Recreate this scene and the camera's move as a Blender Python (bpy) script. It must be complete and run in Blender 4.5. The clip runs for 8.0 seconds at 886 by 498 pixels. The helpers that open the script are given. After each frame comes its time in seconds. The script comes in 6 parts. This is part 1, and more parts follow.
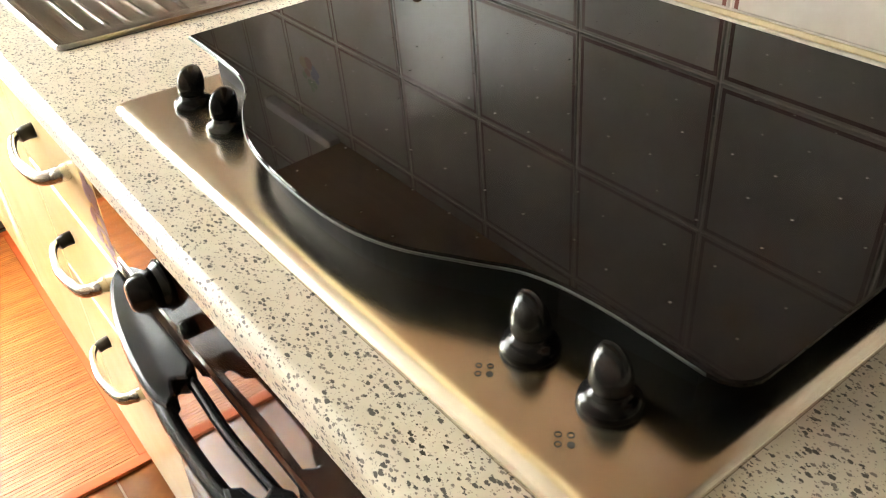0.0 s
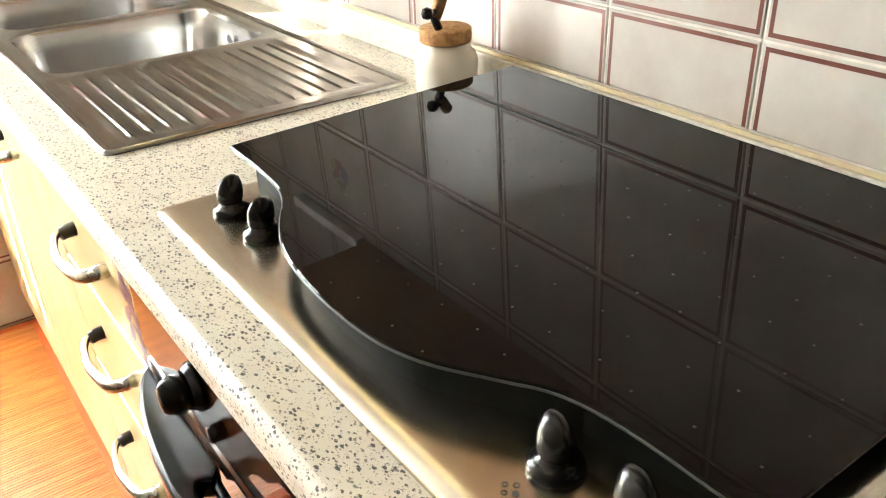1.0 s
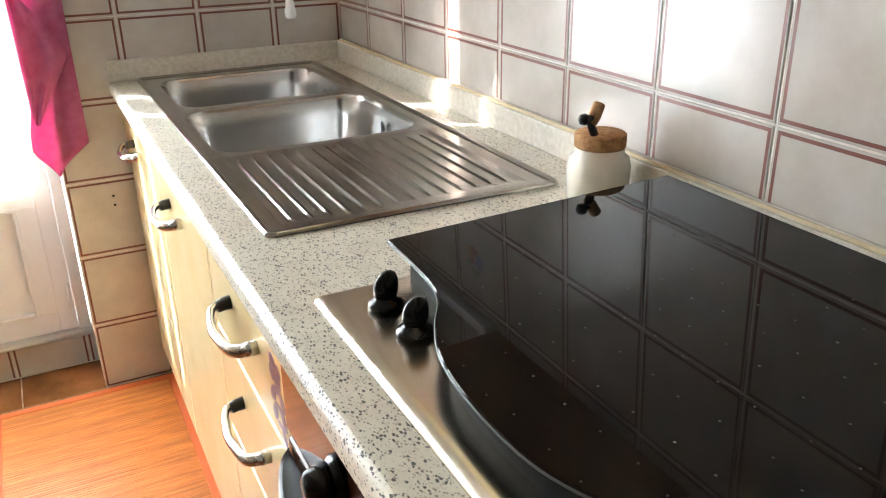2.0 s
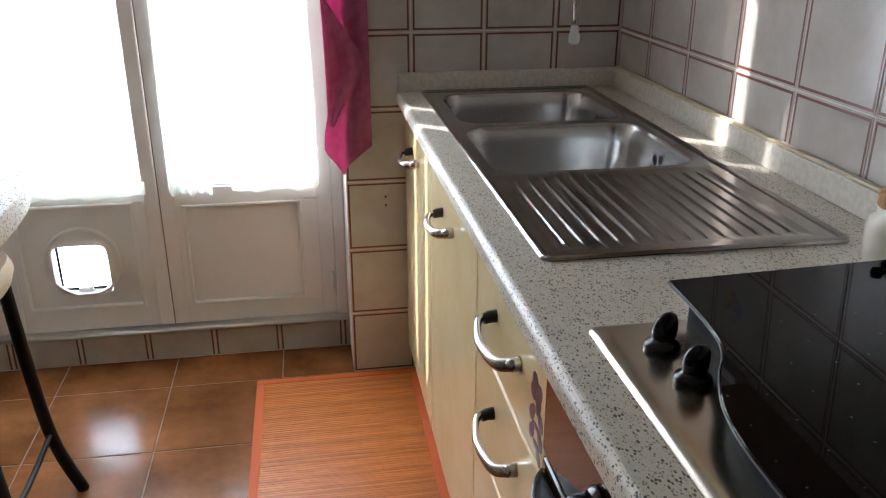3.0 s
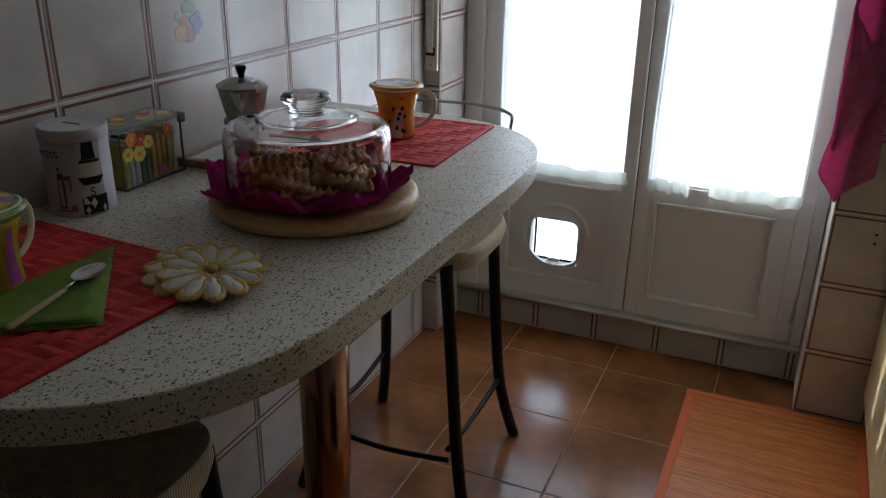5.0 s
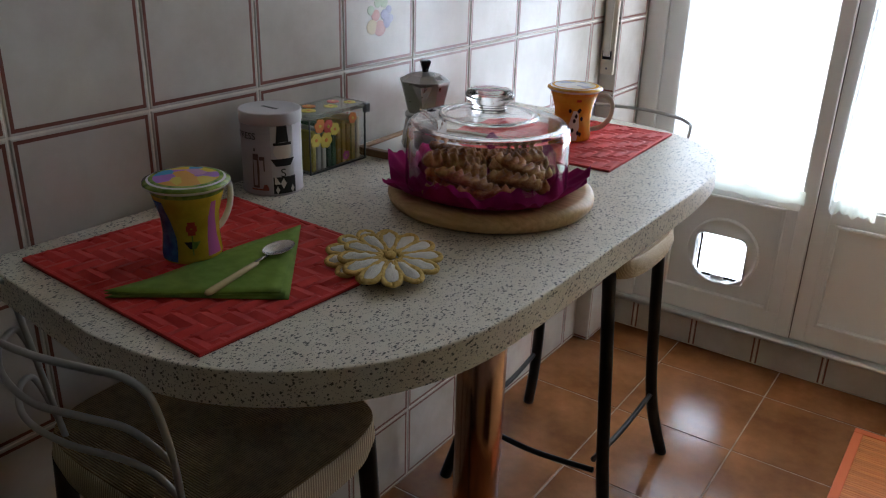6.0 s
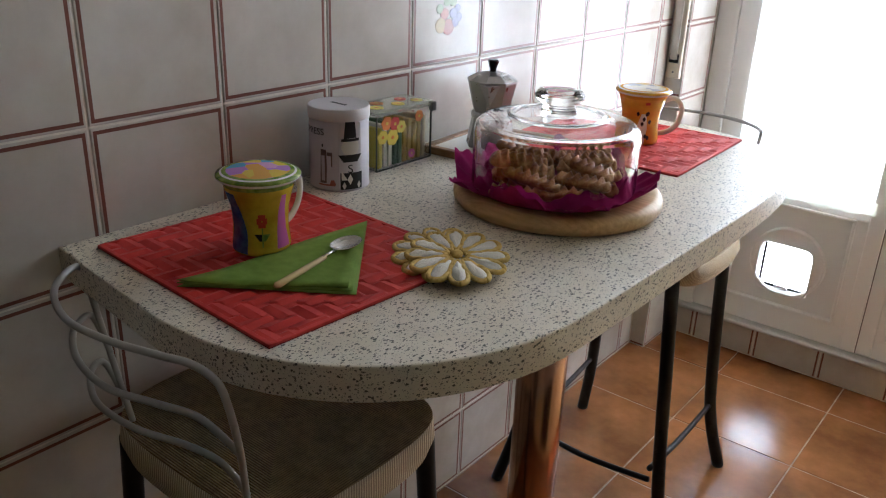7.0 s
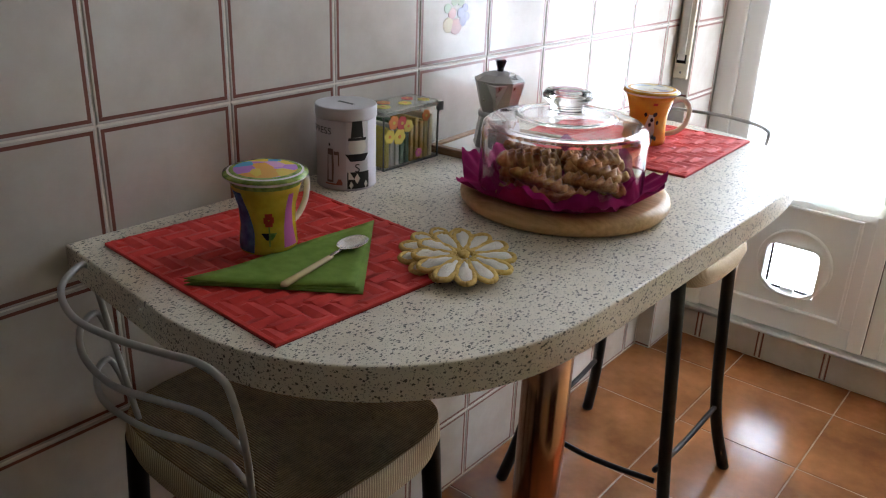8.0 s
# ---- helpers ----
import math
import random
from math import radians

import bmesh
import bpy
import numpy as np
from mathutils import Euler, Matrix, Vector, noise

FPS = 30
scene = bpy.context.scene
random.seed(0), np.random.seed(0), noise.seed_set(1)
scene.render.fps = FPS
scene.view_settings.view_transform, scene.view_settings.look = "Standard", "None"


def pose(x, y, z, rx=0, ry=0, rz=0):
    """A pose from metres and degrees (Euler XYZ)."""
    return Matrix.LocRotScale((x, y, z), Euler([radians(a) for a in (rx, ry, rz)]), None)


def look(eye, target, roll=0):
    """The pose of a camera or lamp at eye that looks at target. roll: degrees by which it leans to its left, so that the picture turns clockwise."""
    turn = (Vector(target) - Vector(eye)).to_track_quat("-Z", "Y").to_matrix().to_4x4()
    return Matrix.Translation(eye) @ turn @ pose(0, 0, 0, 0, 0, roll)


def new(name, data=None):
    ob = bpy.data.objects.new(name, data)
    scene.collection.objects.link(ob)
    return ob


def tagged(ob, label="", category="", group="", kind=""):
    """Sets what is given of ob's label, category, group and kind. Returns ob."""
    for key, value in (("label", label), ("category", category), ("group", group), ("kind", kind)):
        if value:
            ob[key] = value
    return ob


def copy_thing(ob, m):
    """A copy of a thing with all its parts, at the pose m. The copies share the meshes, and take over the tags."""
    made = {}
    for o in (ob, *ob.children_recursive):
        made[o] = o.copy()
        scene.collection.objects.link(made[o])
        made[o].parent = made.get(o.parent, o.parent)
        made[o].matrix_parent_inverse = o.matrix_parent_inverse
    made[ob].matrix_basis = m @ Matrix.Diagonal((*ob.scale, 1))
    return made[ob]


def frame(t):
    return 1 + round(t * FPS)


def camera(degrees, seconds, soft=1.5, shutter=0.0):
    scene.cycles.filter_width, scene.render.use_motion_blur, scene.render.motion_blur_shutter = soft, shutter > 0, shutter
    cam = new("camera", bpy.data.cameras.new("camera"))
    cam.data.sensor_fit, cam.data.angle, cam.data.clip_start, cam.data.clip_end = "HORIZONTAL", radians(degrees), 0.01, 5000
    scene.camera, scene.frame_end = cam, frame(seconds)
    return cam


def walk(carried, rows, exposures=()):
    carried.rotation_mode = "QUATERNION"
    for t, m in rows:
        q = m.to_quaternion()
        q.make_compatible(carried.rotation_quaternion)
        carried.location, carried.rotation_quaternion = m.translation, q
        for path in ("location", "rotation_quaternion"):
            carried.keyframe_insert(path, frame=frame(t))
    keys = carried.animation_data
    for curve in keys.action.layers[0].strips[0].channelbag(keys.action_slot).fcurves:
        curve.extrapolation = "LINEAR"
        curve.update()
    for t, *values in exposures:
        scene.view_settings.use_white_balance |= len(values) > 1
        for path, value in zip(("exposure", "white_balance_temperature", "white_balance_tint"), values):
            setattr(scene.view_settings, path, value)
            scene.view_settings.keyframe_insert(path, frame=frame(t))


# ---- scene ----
cam = camera(56.7, 8.0, 1.15, 0.0)
PATH = [
    (0, (0.01, -0.006, 1.201), (0.986, 1.306, 0.049), -2.4),
    (0.5, (0.007, -0.008, 1.213), (1.0, 1.333, 0.111), -2.4),
    (1, (0.001, -0.008, 1.226), (1.015, 1.424, 0.264), -1.8),
    (2.5, (-0.052, 0.032, 1.269), (0.552, 1.785, 0.519), -0.4),
    (3, (-0.087, 0.027, 1.278), (0.218, 1.856, 0.529), 0.1),
    (3.5, (-0.107, 0.023, 1.281), (-0.077, 1.877, 0.532), 0.1),
    (4, (-0.122, 0.0, 1.29), (-0.371, 1.837, 0.541), 0.1),
    (4.5, (-0.111, -0.001, 1.291), (-0.61, 1.783, 0.537), 0.4),
    (5, (-0.123, -0.008, 1.292), (-0.856, 1.69, 0.532), 1.0),
    (6.5, (-0.163, -0.035, 1.287), (-1.279, 1.438, 0.521), 1.9),
    (7, (-0.171, -0.037, 1.285), (-1.312, 1.415, 0.518), 2.1),
    (7.5, (-0.172, -0.037, 1.285), (-1.319, 1.411, 0.517), 2.3),
    (8, (-0.174, -0.037, 1.285), (-1.324, 1.407, 0.516), 2.3),
]
EXPOSURES = [(0.0, 3.14, 7000, 10), (1.0, 3.20, 6700, 9), (2.5, 1.84, 6000, 13), (3.0, 1.12, 5850, 14), (3.5, 0.40, 5800, 13), (4.0, -0.10, 5650, 12), (4.5, -0.28, 5650, 12),
             (5.2, -0.22, 5650, 12), (6.5, 1.05, 5800, 14), (7.0, 1.28, 5850, 14), (8.0, 1.37, 5850, 14)]
walk(cam, [(t, look(eye, target, roll)) for t, eye, target, roll in PATH], EXPOSURES)

# ---- the plan, in metres ----
XL, XR = -1.146, 0.765          # left and right tiled walls
YF, YD = 2.209, 2.403           # wall behind the sink, door
YB, ZC = -3.6, 2.66             # wall behind, ceiling
ZT, ZK = 0.872, 0.847           # table top, worktop
PL, PR = 0.206, 0.217           # tile pitch left and right

# ---- light ----
world = bpy.data.worlds.new("world")
scene.world = world
world.use_nodes = True
wn = world.node_tree
sky = wn.nodes.new("ShaderNodeTexSky")
sky.sky_type = "NISHITA"
sky.sun_disc = False
SUN_TO = Vector((0.795, -0.607, -0.58)).normalized()
sky.sun_elevation = math.asin(-SUN_TO.z)
sky.sun_rotation = math.atan2(-SUN_TO.x, -SUN_TO.y)
wn.links.new(sky.outputs[0], wn.nodes["Background"].inputs[0])
wn.nodes["Background"].inputs[1].default_value = 0.08

sun = new("sun", bpy.data.lights.new("sun", "SUN"))
sun.data.energy, sun.data.angle, sun.data.color = 5.0, radians(0.6), (1.0, 0.95, 0.86)
sun.matrix_world = look((0, 0, 0), SUN_TO)

win = new("door_daylight", bpy.data.lights.new("door_daylight", "AREA"))
win.data.shape, win.data.size, win.data.size_y = "RECTANGLE", 1.05, 2.1
win.data.energy, win.data.color = 37.5, (0.90, 0.97, 1.0)
win.matrix_world = look((-0.53, 2.62, 1.16), (-0.53, 0.0, 1.16))


# ---- material helpers ----
def mat(name, col, rough=0.5, metal=0.0, **kw):
    m = bpy.data.materials.new(name)
    m.use_nodes = True
    b = m.node_tree.nodes["Principled BSDF"]
    b.inputs["Base Color"].default_value = (*col, 1)
    b.inputs["Roughness"].default_value = rough
    b.inputs["Metallic"].default_value = metal
    for k, v in kw.items():
        b.inputs[k.replace("_", " ")].default_value = v
    return m


def nd(m, kind, **vals):
    n = m.node_tree.nodes.new(kind)
    for k, v in vals.items():
        key = k.replace("_", " ")
        if key in n.inputs:
            n.inputs[key].default_value = v
    return n


def ln(m, a, b):
    m.node_tree.links.new(a, b)


def bsdf(m):
    return m.node_tree.nodes["Principled BSDF"]


def ramp(m, fac, stops):
    r = nd(m, "ShaderNodeValToRGB")
    els = r.color_ramp.elements
    while len(els) < len(stops):
        els.new(0.5)
    for e, (p, c) in zip(els, stops):
        e.position, e.color = p, (*c, 1)
    ln(m, fac, r.inputs[0])
    return r.outputs[0]


def noise_tex(m, scale, detail=4.0, rough=0.55, vec=None, stretch=None):
    n = nd(m, "ShaderNodeTexNoise", Scale=scale, Detail=detail, Roughness=rough)
    if vec is None:
        vec = nd(m, "ShaderNodeTexCoord").outputs["Object"]
    if stretch:
        mp = nd(m, "ShaderNodeMapping")
        mp.inputs["Scale"].default_value = stretch
        ln(m, vec, mp.inputs[0])
        vec = mp.outputs[0]
    ln(m, vec, n.inputs["Vector"])
    return n.outputs["Fac"]


def mix(m, fac, a, b, mode="MIX"):
    x = nd(m, "ShaderNodeMix")
    x.data_type, x.blend_type = "RGBA", mode
    for i, s in ((0, fac), (6, a), (7, b)):
        if isinstance(s, (int, float)):
            x.inputs[i].default_value = s
        elif isinstance(s, tuple):
            x.inputs[i].default_value = (*s, 1)
        else:
            ln(m, s, x.inputs[i])
    return x.outputs[2]


def bump(m, height, strength=0.2, dist=0.002):
    b = nd(m, "ShaderNodeBump", Strength=strength, Distance=dist)
    ln(m, height, b.inputs["Height"])
    ln(m, b.outputs[0], bsdf(m).inputs["Normal"])


def world_pos(m):
    return nd(m, "ShaderNodeNewGeometry").outputs["Position"]


def col_noise(m, a, b, scale, lo=0.35, hi=0.65, vec=None, stretch=None):
    f = noise_tex(m, scale, vec=vec, stretch=stretch)
    c = ramp(m, f, [(lo, a), (hi, b)])
    ln(m, c, bsdf(m).inputs["Base Color"])
    return c


def rough_noise(m, lo, hi, scale, vec=None, stretch=None):
    f = noise_tex(m, scale, vec=vec, stretch=stretch)
    mr = nd(m, "ShaderNodeMapRange")
    mr.inputs[1].default_value, mr.inputs[2].default_value = 0.3, 0.7
    mr.inputs[3].default_value, mr.inputs[4].default_value = lo, hi
    ln(m, f, mr.inputs[0])
    ln(m, mr.outputs[0], bsdf(m).inputs["Roughness"])


# ---- materials ----
M_plaster = mat("plaster", (0.6, 0.56, 0.5), 0.9)
col_noise(M_plaster, (0.55, 0.51, 0.45), (0.62, 0.58, 0.52), 6)
# Unseen ceiling: its colour is lowered below plaster to weaken light from above.
M_ceiling = mat("dimmed_ceiling_paint", (0.36, 0.33, 0.28), 0.9)
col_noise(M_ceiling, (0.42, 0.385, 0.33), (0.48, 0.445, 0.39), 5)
# Dark paint for the unseen back wall, added to swallow bounced light.
M_far = mat("dark_unseen_wall_paint", (0.14, 0.11, 0.085), 0.9)
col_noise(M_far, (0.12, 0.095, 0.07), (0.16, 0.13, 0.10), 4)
M_grout = mat("grout", (0.70, 0.64, 0.57), 0.85)
col_noise(M_grout, (0.62, 0.56, 0.49), (0.74, 0.69, 0.62), 30)


def tile_material(name, a, b, rough, relief=0.10):
    m = mat(name, a, rough)
    p = world_pos(m)
    c = ramp(m, noise_tex(m, 7, 5, 0.6, vec=p), [(0.32, a), (0.7, b)])
    oi = nd(m, "ShaderNodeObjectInfo")
    v = ramp(m, oi.outputs["Random"], [(0.0, (0.93, 0.93, 0.93)), (1.0, (1.0, 1.0, 1.0))])
    ln(m, mix(m, 1.0, c, v, "MULTIPLY"), bsdf(m).inputs["Base Color"])
    bump(m, noise_tex(m, 14, 3, 0.5, vec=p), relief, 0.004)
    return m


M_tile = tile_material("glazed_tile", (0.49, 0.435, 0.38), (0.62, 0.58, 0.53), 0.17)
M_rim = mat("tile_rim", (0.16, 0.045, 0.028), 0.3)
M_floor = tile_material("floor_tile", (0.23, 0.085, 0.027), (0.34, 0.142, 0.048), 0.2, 0.035)
_p = world_pos(M_floor)
_old = bsdf(M_floor).inputs["Base Color"].links[0].from_socket
_f = ramp(M_floor, noise_tex(M_floor, 3.4, 5, 0.65, vec=_p), [(0.34, (0.52, 0.48, 0.45)), (0.62, (1.0, 1.0, 1.0))])
ln(M_floor, mix(M_floor, 1.0, _old, _f, "MULTIPLY"), bsdf(M_floor).inputs["Base Color"])
bsdf(M_floor).inputs["Specular IOR Level"].default_value = 0.38
M_joint = mat("floor_joint", (0.30, 0.19, 0.11), 0.8)
col_noise(M_joint, (0.24, 0.15, 0.085), (0.36, 0.24, 0.15), 25)


def math_node(m, op, a, b_=None):
    q = nd(m, "ShaderNodeMath")
    q.operation = op
    for k, s in enumerate((a, b_)):
        if isinstance(s, (int, float)):
            q.inputs[k].default_value = s
        elif s is not None:
            ln(m, s, q.inputs[k])
    return q.outputs[0]


def chips(m, p, scale, turn, stretch, share, size):
    """A mask of scattered flakes: some cells of a Voronoi pattern hold one, each of its own size."""
    mp = nd(m, "ShaderNodeMapping")
    mp.inputs["Rotation"].default_value = (0.3, 0.2, radians(turn))
    mp.inputs["Scale"].default_value = stretch
    warp = nd(m, "ShaderNodeTexNoise", Scale=scale * 1.6, Detail=2.0)
    ln(m, p, warp.inputs["Vector"])
    ad = nd(m, "ShaderNodeVectorMath")
    ad.operation = "MULTIPLY_ADD"
    ln(m, warp.outputs["Color"], ad.inputs[0])
    ad.inputs[1].default_value = (0.9 / scale,) * 3
    ln(m, p, ad.inputs[2])
    ln(m, ad.outputs[0], mp.inputs[0])
    v = nd(m, "ShaderNodeTexVoronoi", Scale=scale, Randomness=1.0)
    ln(m, mp.outputs[0], v.inputs["Vector"])
    sp = nd(m, "ShaderNodeSeparateColor")
    ln(m, v.outputs["Color"], sp.inputs[0])
    r = math_node(m, "MULTIPLY", math_node(m, "SUBTRACT", sp.outputs[0], 1.0 - share), size / share)
    c = math_node(m, "MULTIPLY", math_node(m, "SUBTRACT", r, v.outputs["Distance"]), 9.0)
    return math_node(m, "MINIMUM", math_node(m, "MAXIMUM", c, 0.0), 1.0)


def speckled(name, base, base2, fine=1.0):
    """Pale laminate strewn with black and grey flakes."""
    m = mat(name, base, 0.36)
    p = nd(m, "ShaderNodeTexCoord").outputs["Object"]
    c = ramp(m, noise_tex(m, 22, 4, 0.6, vec=p), [(0.35, base), (0.68, base2)])
    c = mix(m, chips(m, p, 330 * fine, 10, (1, 0.8, 1), 0.45, 0.55), c, (0.40, 0.35, 0.28))
    c = mix(m, chips(m, p, 200 * fine, -50, (1, 0.62, 1), 0.46, 0.60), c, (0.24, 0.215, 0.18))
    c = mix(m, chips(m, p, 160 * fine, 35, (1, 0.60, 1), 0.44, 0.62), c, (0.10, 0.092, 0.08))
    ln(m, c, bsdf(m).inputs["Base Color"])
    bump(m, noise_tex(m, 420, 2, 0.5, vec=p), 0.10, 0.0006)
    return m


M_stone = speckled("speckled_laminate", (0.67, 0.61, 0.50), (0.75, 0.70, 0.59), 2.2)
M_tabletop = speckled("speckled_table_laminate", (0.72, 0.65, 0.53), (0.80, 0.74, 0.63), 2.1)
M_edge = mat("cream_laminate_strip", (0.66, 0.61, 0.52), 0.4)
col_noise(M_edge, (0.60, 0.55, 0.46), (0.72, 0.68, 0.60), 90)


def brushed(name, col, rough, along):
    m = mat(name, col, rough, 1.0)
    p = nd(m, "ShaderNodeTexCoord").outputs["Object"]
    st = (1.5, 90, 90) if along == "x" else (90, 1.5, 90)
    f = noise_tex(m, 9, 3, 0.6, vec=p, stretch=st)
    ln(m, ramp(m, f, [(0.3, tuple(c * 0.985 for c in col)), (0.7, col)]), bsdf(m).inputs["Base Color"])
    mr = nd(m, "ShaderNodeMapRange")
    mr.inputs[3].default_value, mr.inputs[4].default_value = rough - 0.01, rough + 0.02
    ln(m, f, mr.inputs[0])
    ln(m, mr.outputs[0], bsdf(m).inputs["Roughness"])
    bump(m, f, 0.006, 0.0004)
    return m


M_steel = brushed("brushed_steel", (0.82, 0.75, 0.64), 0.22, "y")
M_sink = brushed("sink_steel", (0.43, 0.41, 0.385), 0.18, "y")
M_bowl = brushed("bowl_steel", (0.56, 0.56, 0.55), 0.22, "y")
M_chrome = mat("satin_chrome", (0.62, 0.60, 0.57), 0.22, 1.0)
M_cuff = mat("dark_nickel", (0.05, 0.045, 0.04), 0.3, 0.6)
M_black = mat("black_plastic", (0.008, 0.008, 0.008), 0.2)
bsdf(M_black).inputs["Specular IOR Level"].default_value = 0.36
# Near-black for the burner body, with the lid's shade put into the colour.
M_lidshade = mat("black_lid_shade", (0.004, 0.004, 0.004), 0.7)
bsdf(M_lidshade).inputs["Specular IOR Level"].default_value = 0.15
M_blackmat = mat("black_enamel", (0.014, 0.013, 0.012), 0.35)
M_lidglass = mat("smoked_glass", (0.006, 0.005, 0.0045), 0.015, 0.0, IOR=1.235)
bsdf(M_lidglass).inputs["Specular Tint"].default_value = (1.0, 0.80, 0.66, 1)
_v = nd(M_lidglass, "ShaderNodeTexVoronoi", Scale=24.0, Randomness=0.25)
_v.voronoi_dimensions = "2D"
ln(M_lidglass, nd(M_lidglass, "ShaderNodeTexCoord").outputs["Object"], _v.inputs["Vector"])
_c = ramp(M_lidglass, _v.outputs["Distance"], [(0.012, (0.075, 0.07, 0.062)), (0.034, (0.006, 0.005, 0.0045))])
ln(M_lidglass, _c, bsdf(M_lidglass).inputs["Base Color"])
M_white = mat("white_lacquer", (0.80, 0.79, 0.76), 0.35)
rough_noise(M_white, 0.3, 0.45, 20)
M_cream = mat("cream_front", (0.80, 0.66, 0.36), 0.18)
col_noise(M_cream, (0.78, 0.63, 0.33), (0.82, 0.69, 0.40), 9)
M_carcass = mat("carcass", (0.72, 0.62, 0.42), 0.5)


# ---- mesh helpers ----
def part(name, bm, material, parent=None, label="", smooth=False):
    me = bpy.data.meshes.new(name)
    bm.normal_update()
    bm.to_mesh(me)
    bm.free()
    for mm in (material if isinstance(material, (list, tuple)) else [material]):
        me.materials.append(mm)
    if smooth:
        for p in me.polygons:
            p.use_smooth = True
    ob = new(name, me)
    if parent:
        ob.parent = parent
    if label:
        ob["label"] = label
    return ob


def thing(name, label, category, at=(0, 0, 0), group="", rz=0.0):
    e = new(name)
    e.empty_display_size = 0.05
    e.matrix_world = pose(*at, 0, 0, rz)
    return tagged(e, label, category, group)


def add_box(bm, x0, y0, z0, x1, y1, z1, bevel=0.0, seg=2):
    g = bmesh.ops.create_cube(bm, size=1.0)
    vs = g["verts"]
    bmesh.ops.scale(bm, vec=(x1 - x0, y1 - y0, z1 - z0), verts=vs)
    bmesh.ops.translate(bm, vec=((x0 + x1) / 2, (y0 + y1) / 2, (z0 + z1) / 2), verts=vs)
    if bevel:
        es = list({e for v in vs for e in v.link_edges})
        bmesh.ops.bevel(bm, geom=es, offset=bevel, segments=seg, affect="EDGES", profile=0.5)
    return bm


def box(x0, y0, z0, x1, y1, z1, bevel=0.0, seg=2):
    return add_box(bmesh.new(), x0, y0, z0, x1, y1, z1, bevel, seg)


def add_lathe(bm, prof, n=32, at=(0, 0, 0), squash=1.0):
    rings = []
    for r, z in prof:
        if r < 1e-6:
            rings.append([bm.verts.new((at[0], at[1], at[2] + z))])
        else:
            rings.append([bm.verts.new((at[0] + r * math.cos(2 * math.pi * i / n), at[1] + squash * r * math.sin(2 * math.pi * i / n), at[2] + z)) for i in range(n)])
    for a, b in zip(rings, rings[1:]):
        for i in range(n):
            j = (i + 1) % n
            if len(a) == 1 and len(b) == 1:
                continue
            if len(a) == 1:
                bm.faces.new((a[0], b[j], b[i]))
            elif len(b) == 1:
                bm.faces.new((a[i], a[j], b[0]))
            else:
                bm.faces.new((a[i], a[j], b[j], b[i]))
    bmesh.ops.remove_doubles(bm, verts=bm.verts[:], dist=1e-7)
    bmesh.ops.recalc_face_normals(bm, faces=bm.faces[:])
    return bm


def lathe(prof, n=32, at=(0, 0, 0), squash=1.0):
    return add_lathe(bmesh.new(), prof, n, at, squash)


def smooth_path(pts, per=6, closed=False):
    pts = [Vector(p) for p in pts]
    out, n = [], len(pts)
    last = n if closed else n - 1
    for i in range(last):
        if closed:
            p0, p1, p2, p3 = pts[(i - 1) % n], pts[i], pts[(i + 1) % n], pts[(i + 2) % n]
        else:
            p0, p1, p2, p3 = pts[max(i - 1, 0)], pts[i], pts[i + 1], pts[min(i + 2, n - 1)]
        for k in range(per):
            t = k / per
            out.append(0.5 * ((2 * p1) + (p2 - p0) * t + (2 * p0 - 5 * p1 + 4 * p2 - p3) * t * t + (3 * p1 - p0 - 3 * p2 + p3) * t ** 3))
    if not closed:
        out.append(pts[-1])
    return out


def add_tube(bm, pts, r, n=10, radii=None, flat=1.0):
    pts = [Vector(p) for p in pts]
    rings = []
    up = Vector((0.02, 0.03, 1.0))
    for i, p in enumerate(pts):
        d = (pts[min(i + 1, len(pts) - 1)] - pts[max(i - 1, 0)]).normalized()
        if i == 0:
            side = d.cross(up)
            if side.length < 0.15:
                side = d.cross(Vector((1, 0.1, 0)))
        else:
            side = side - d * side.dot(d)
        side.normalize()
        nn = side.cross(d).normalized()
        rr = radii[i] if radii else r
        rings.append([bm.verts.new(p + rr * (math.cos(a) * side + flat * math.sin(a) * nn)) for a in [2 * math.pi * k / n for k in range(n)]])
    for a, b in zip(rings, rings[1:]):
        for i in range(n):
            j = (i + 1) % n
            bm.faces.new((a[i], a[j], b[j], b[i]))
    bm.faces.new(rings[0])
    bm.faces.new(rings[-1])
    bmesh.ops.recalc_face_normals(bm, faces=bm.faces[:])
    return bm


def tube(pts, r, n=10, radii=None, flat=1.0):
    return add_tube(bmesh.new(), pts, r, n, radii, flat)


def slab(outline, z0, z1, bevel=0.0, seg=3):
    bm = bmesh.new()
    lo = [bm.verts.new((x, y, z0)) for x, y in outline]
    hi = [bm.verts.new((x, y, z1)) for x, y in outline]
    n = len(outline)
    bm.faces.new(lo)
    top = bm.faces.new(hi)
    for i in range(n):
        bm.faces.new((lo[i], lo[(i + 1) % n], hi[(i + 1) % n], hi[i]))
    bmesh.ops.recalc_face_normals(bm, faces=bm.faces[:])
    if bevel:
        es = [e for e in bm.edges if abs(e.verts[0].co.z - e.verts[1].co.z) < 1e-6]
        bmesh.ops.bevel(bm, geom=es, offset=bevel, segments=seg, affect="EDGES", profile=0.5)
    return bm


def panel_with_hole(x0, x1, z0, z1, hx0, hx1, hz0, hz1, y0, y1):
    bm = bmesh.new()
    for a, b, c, d in ((x0, x1, z0, hz0), (x0, x1, hz1, z1), (x0, hx0, hz0, hz1), (hx1, x1, hz0, hz1)):
        if b - a > 1e-4 and d - c > 1e-4:
            add_box(bm, a, y0, c, b, y1, d)
    bmesh.ops.remove_doubles(bm, verts=bm.verts[:], dist=1e-5)
    return bm


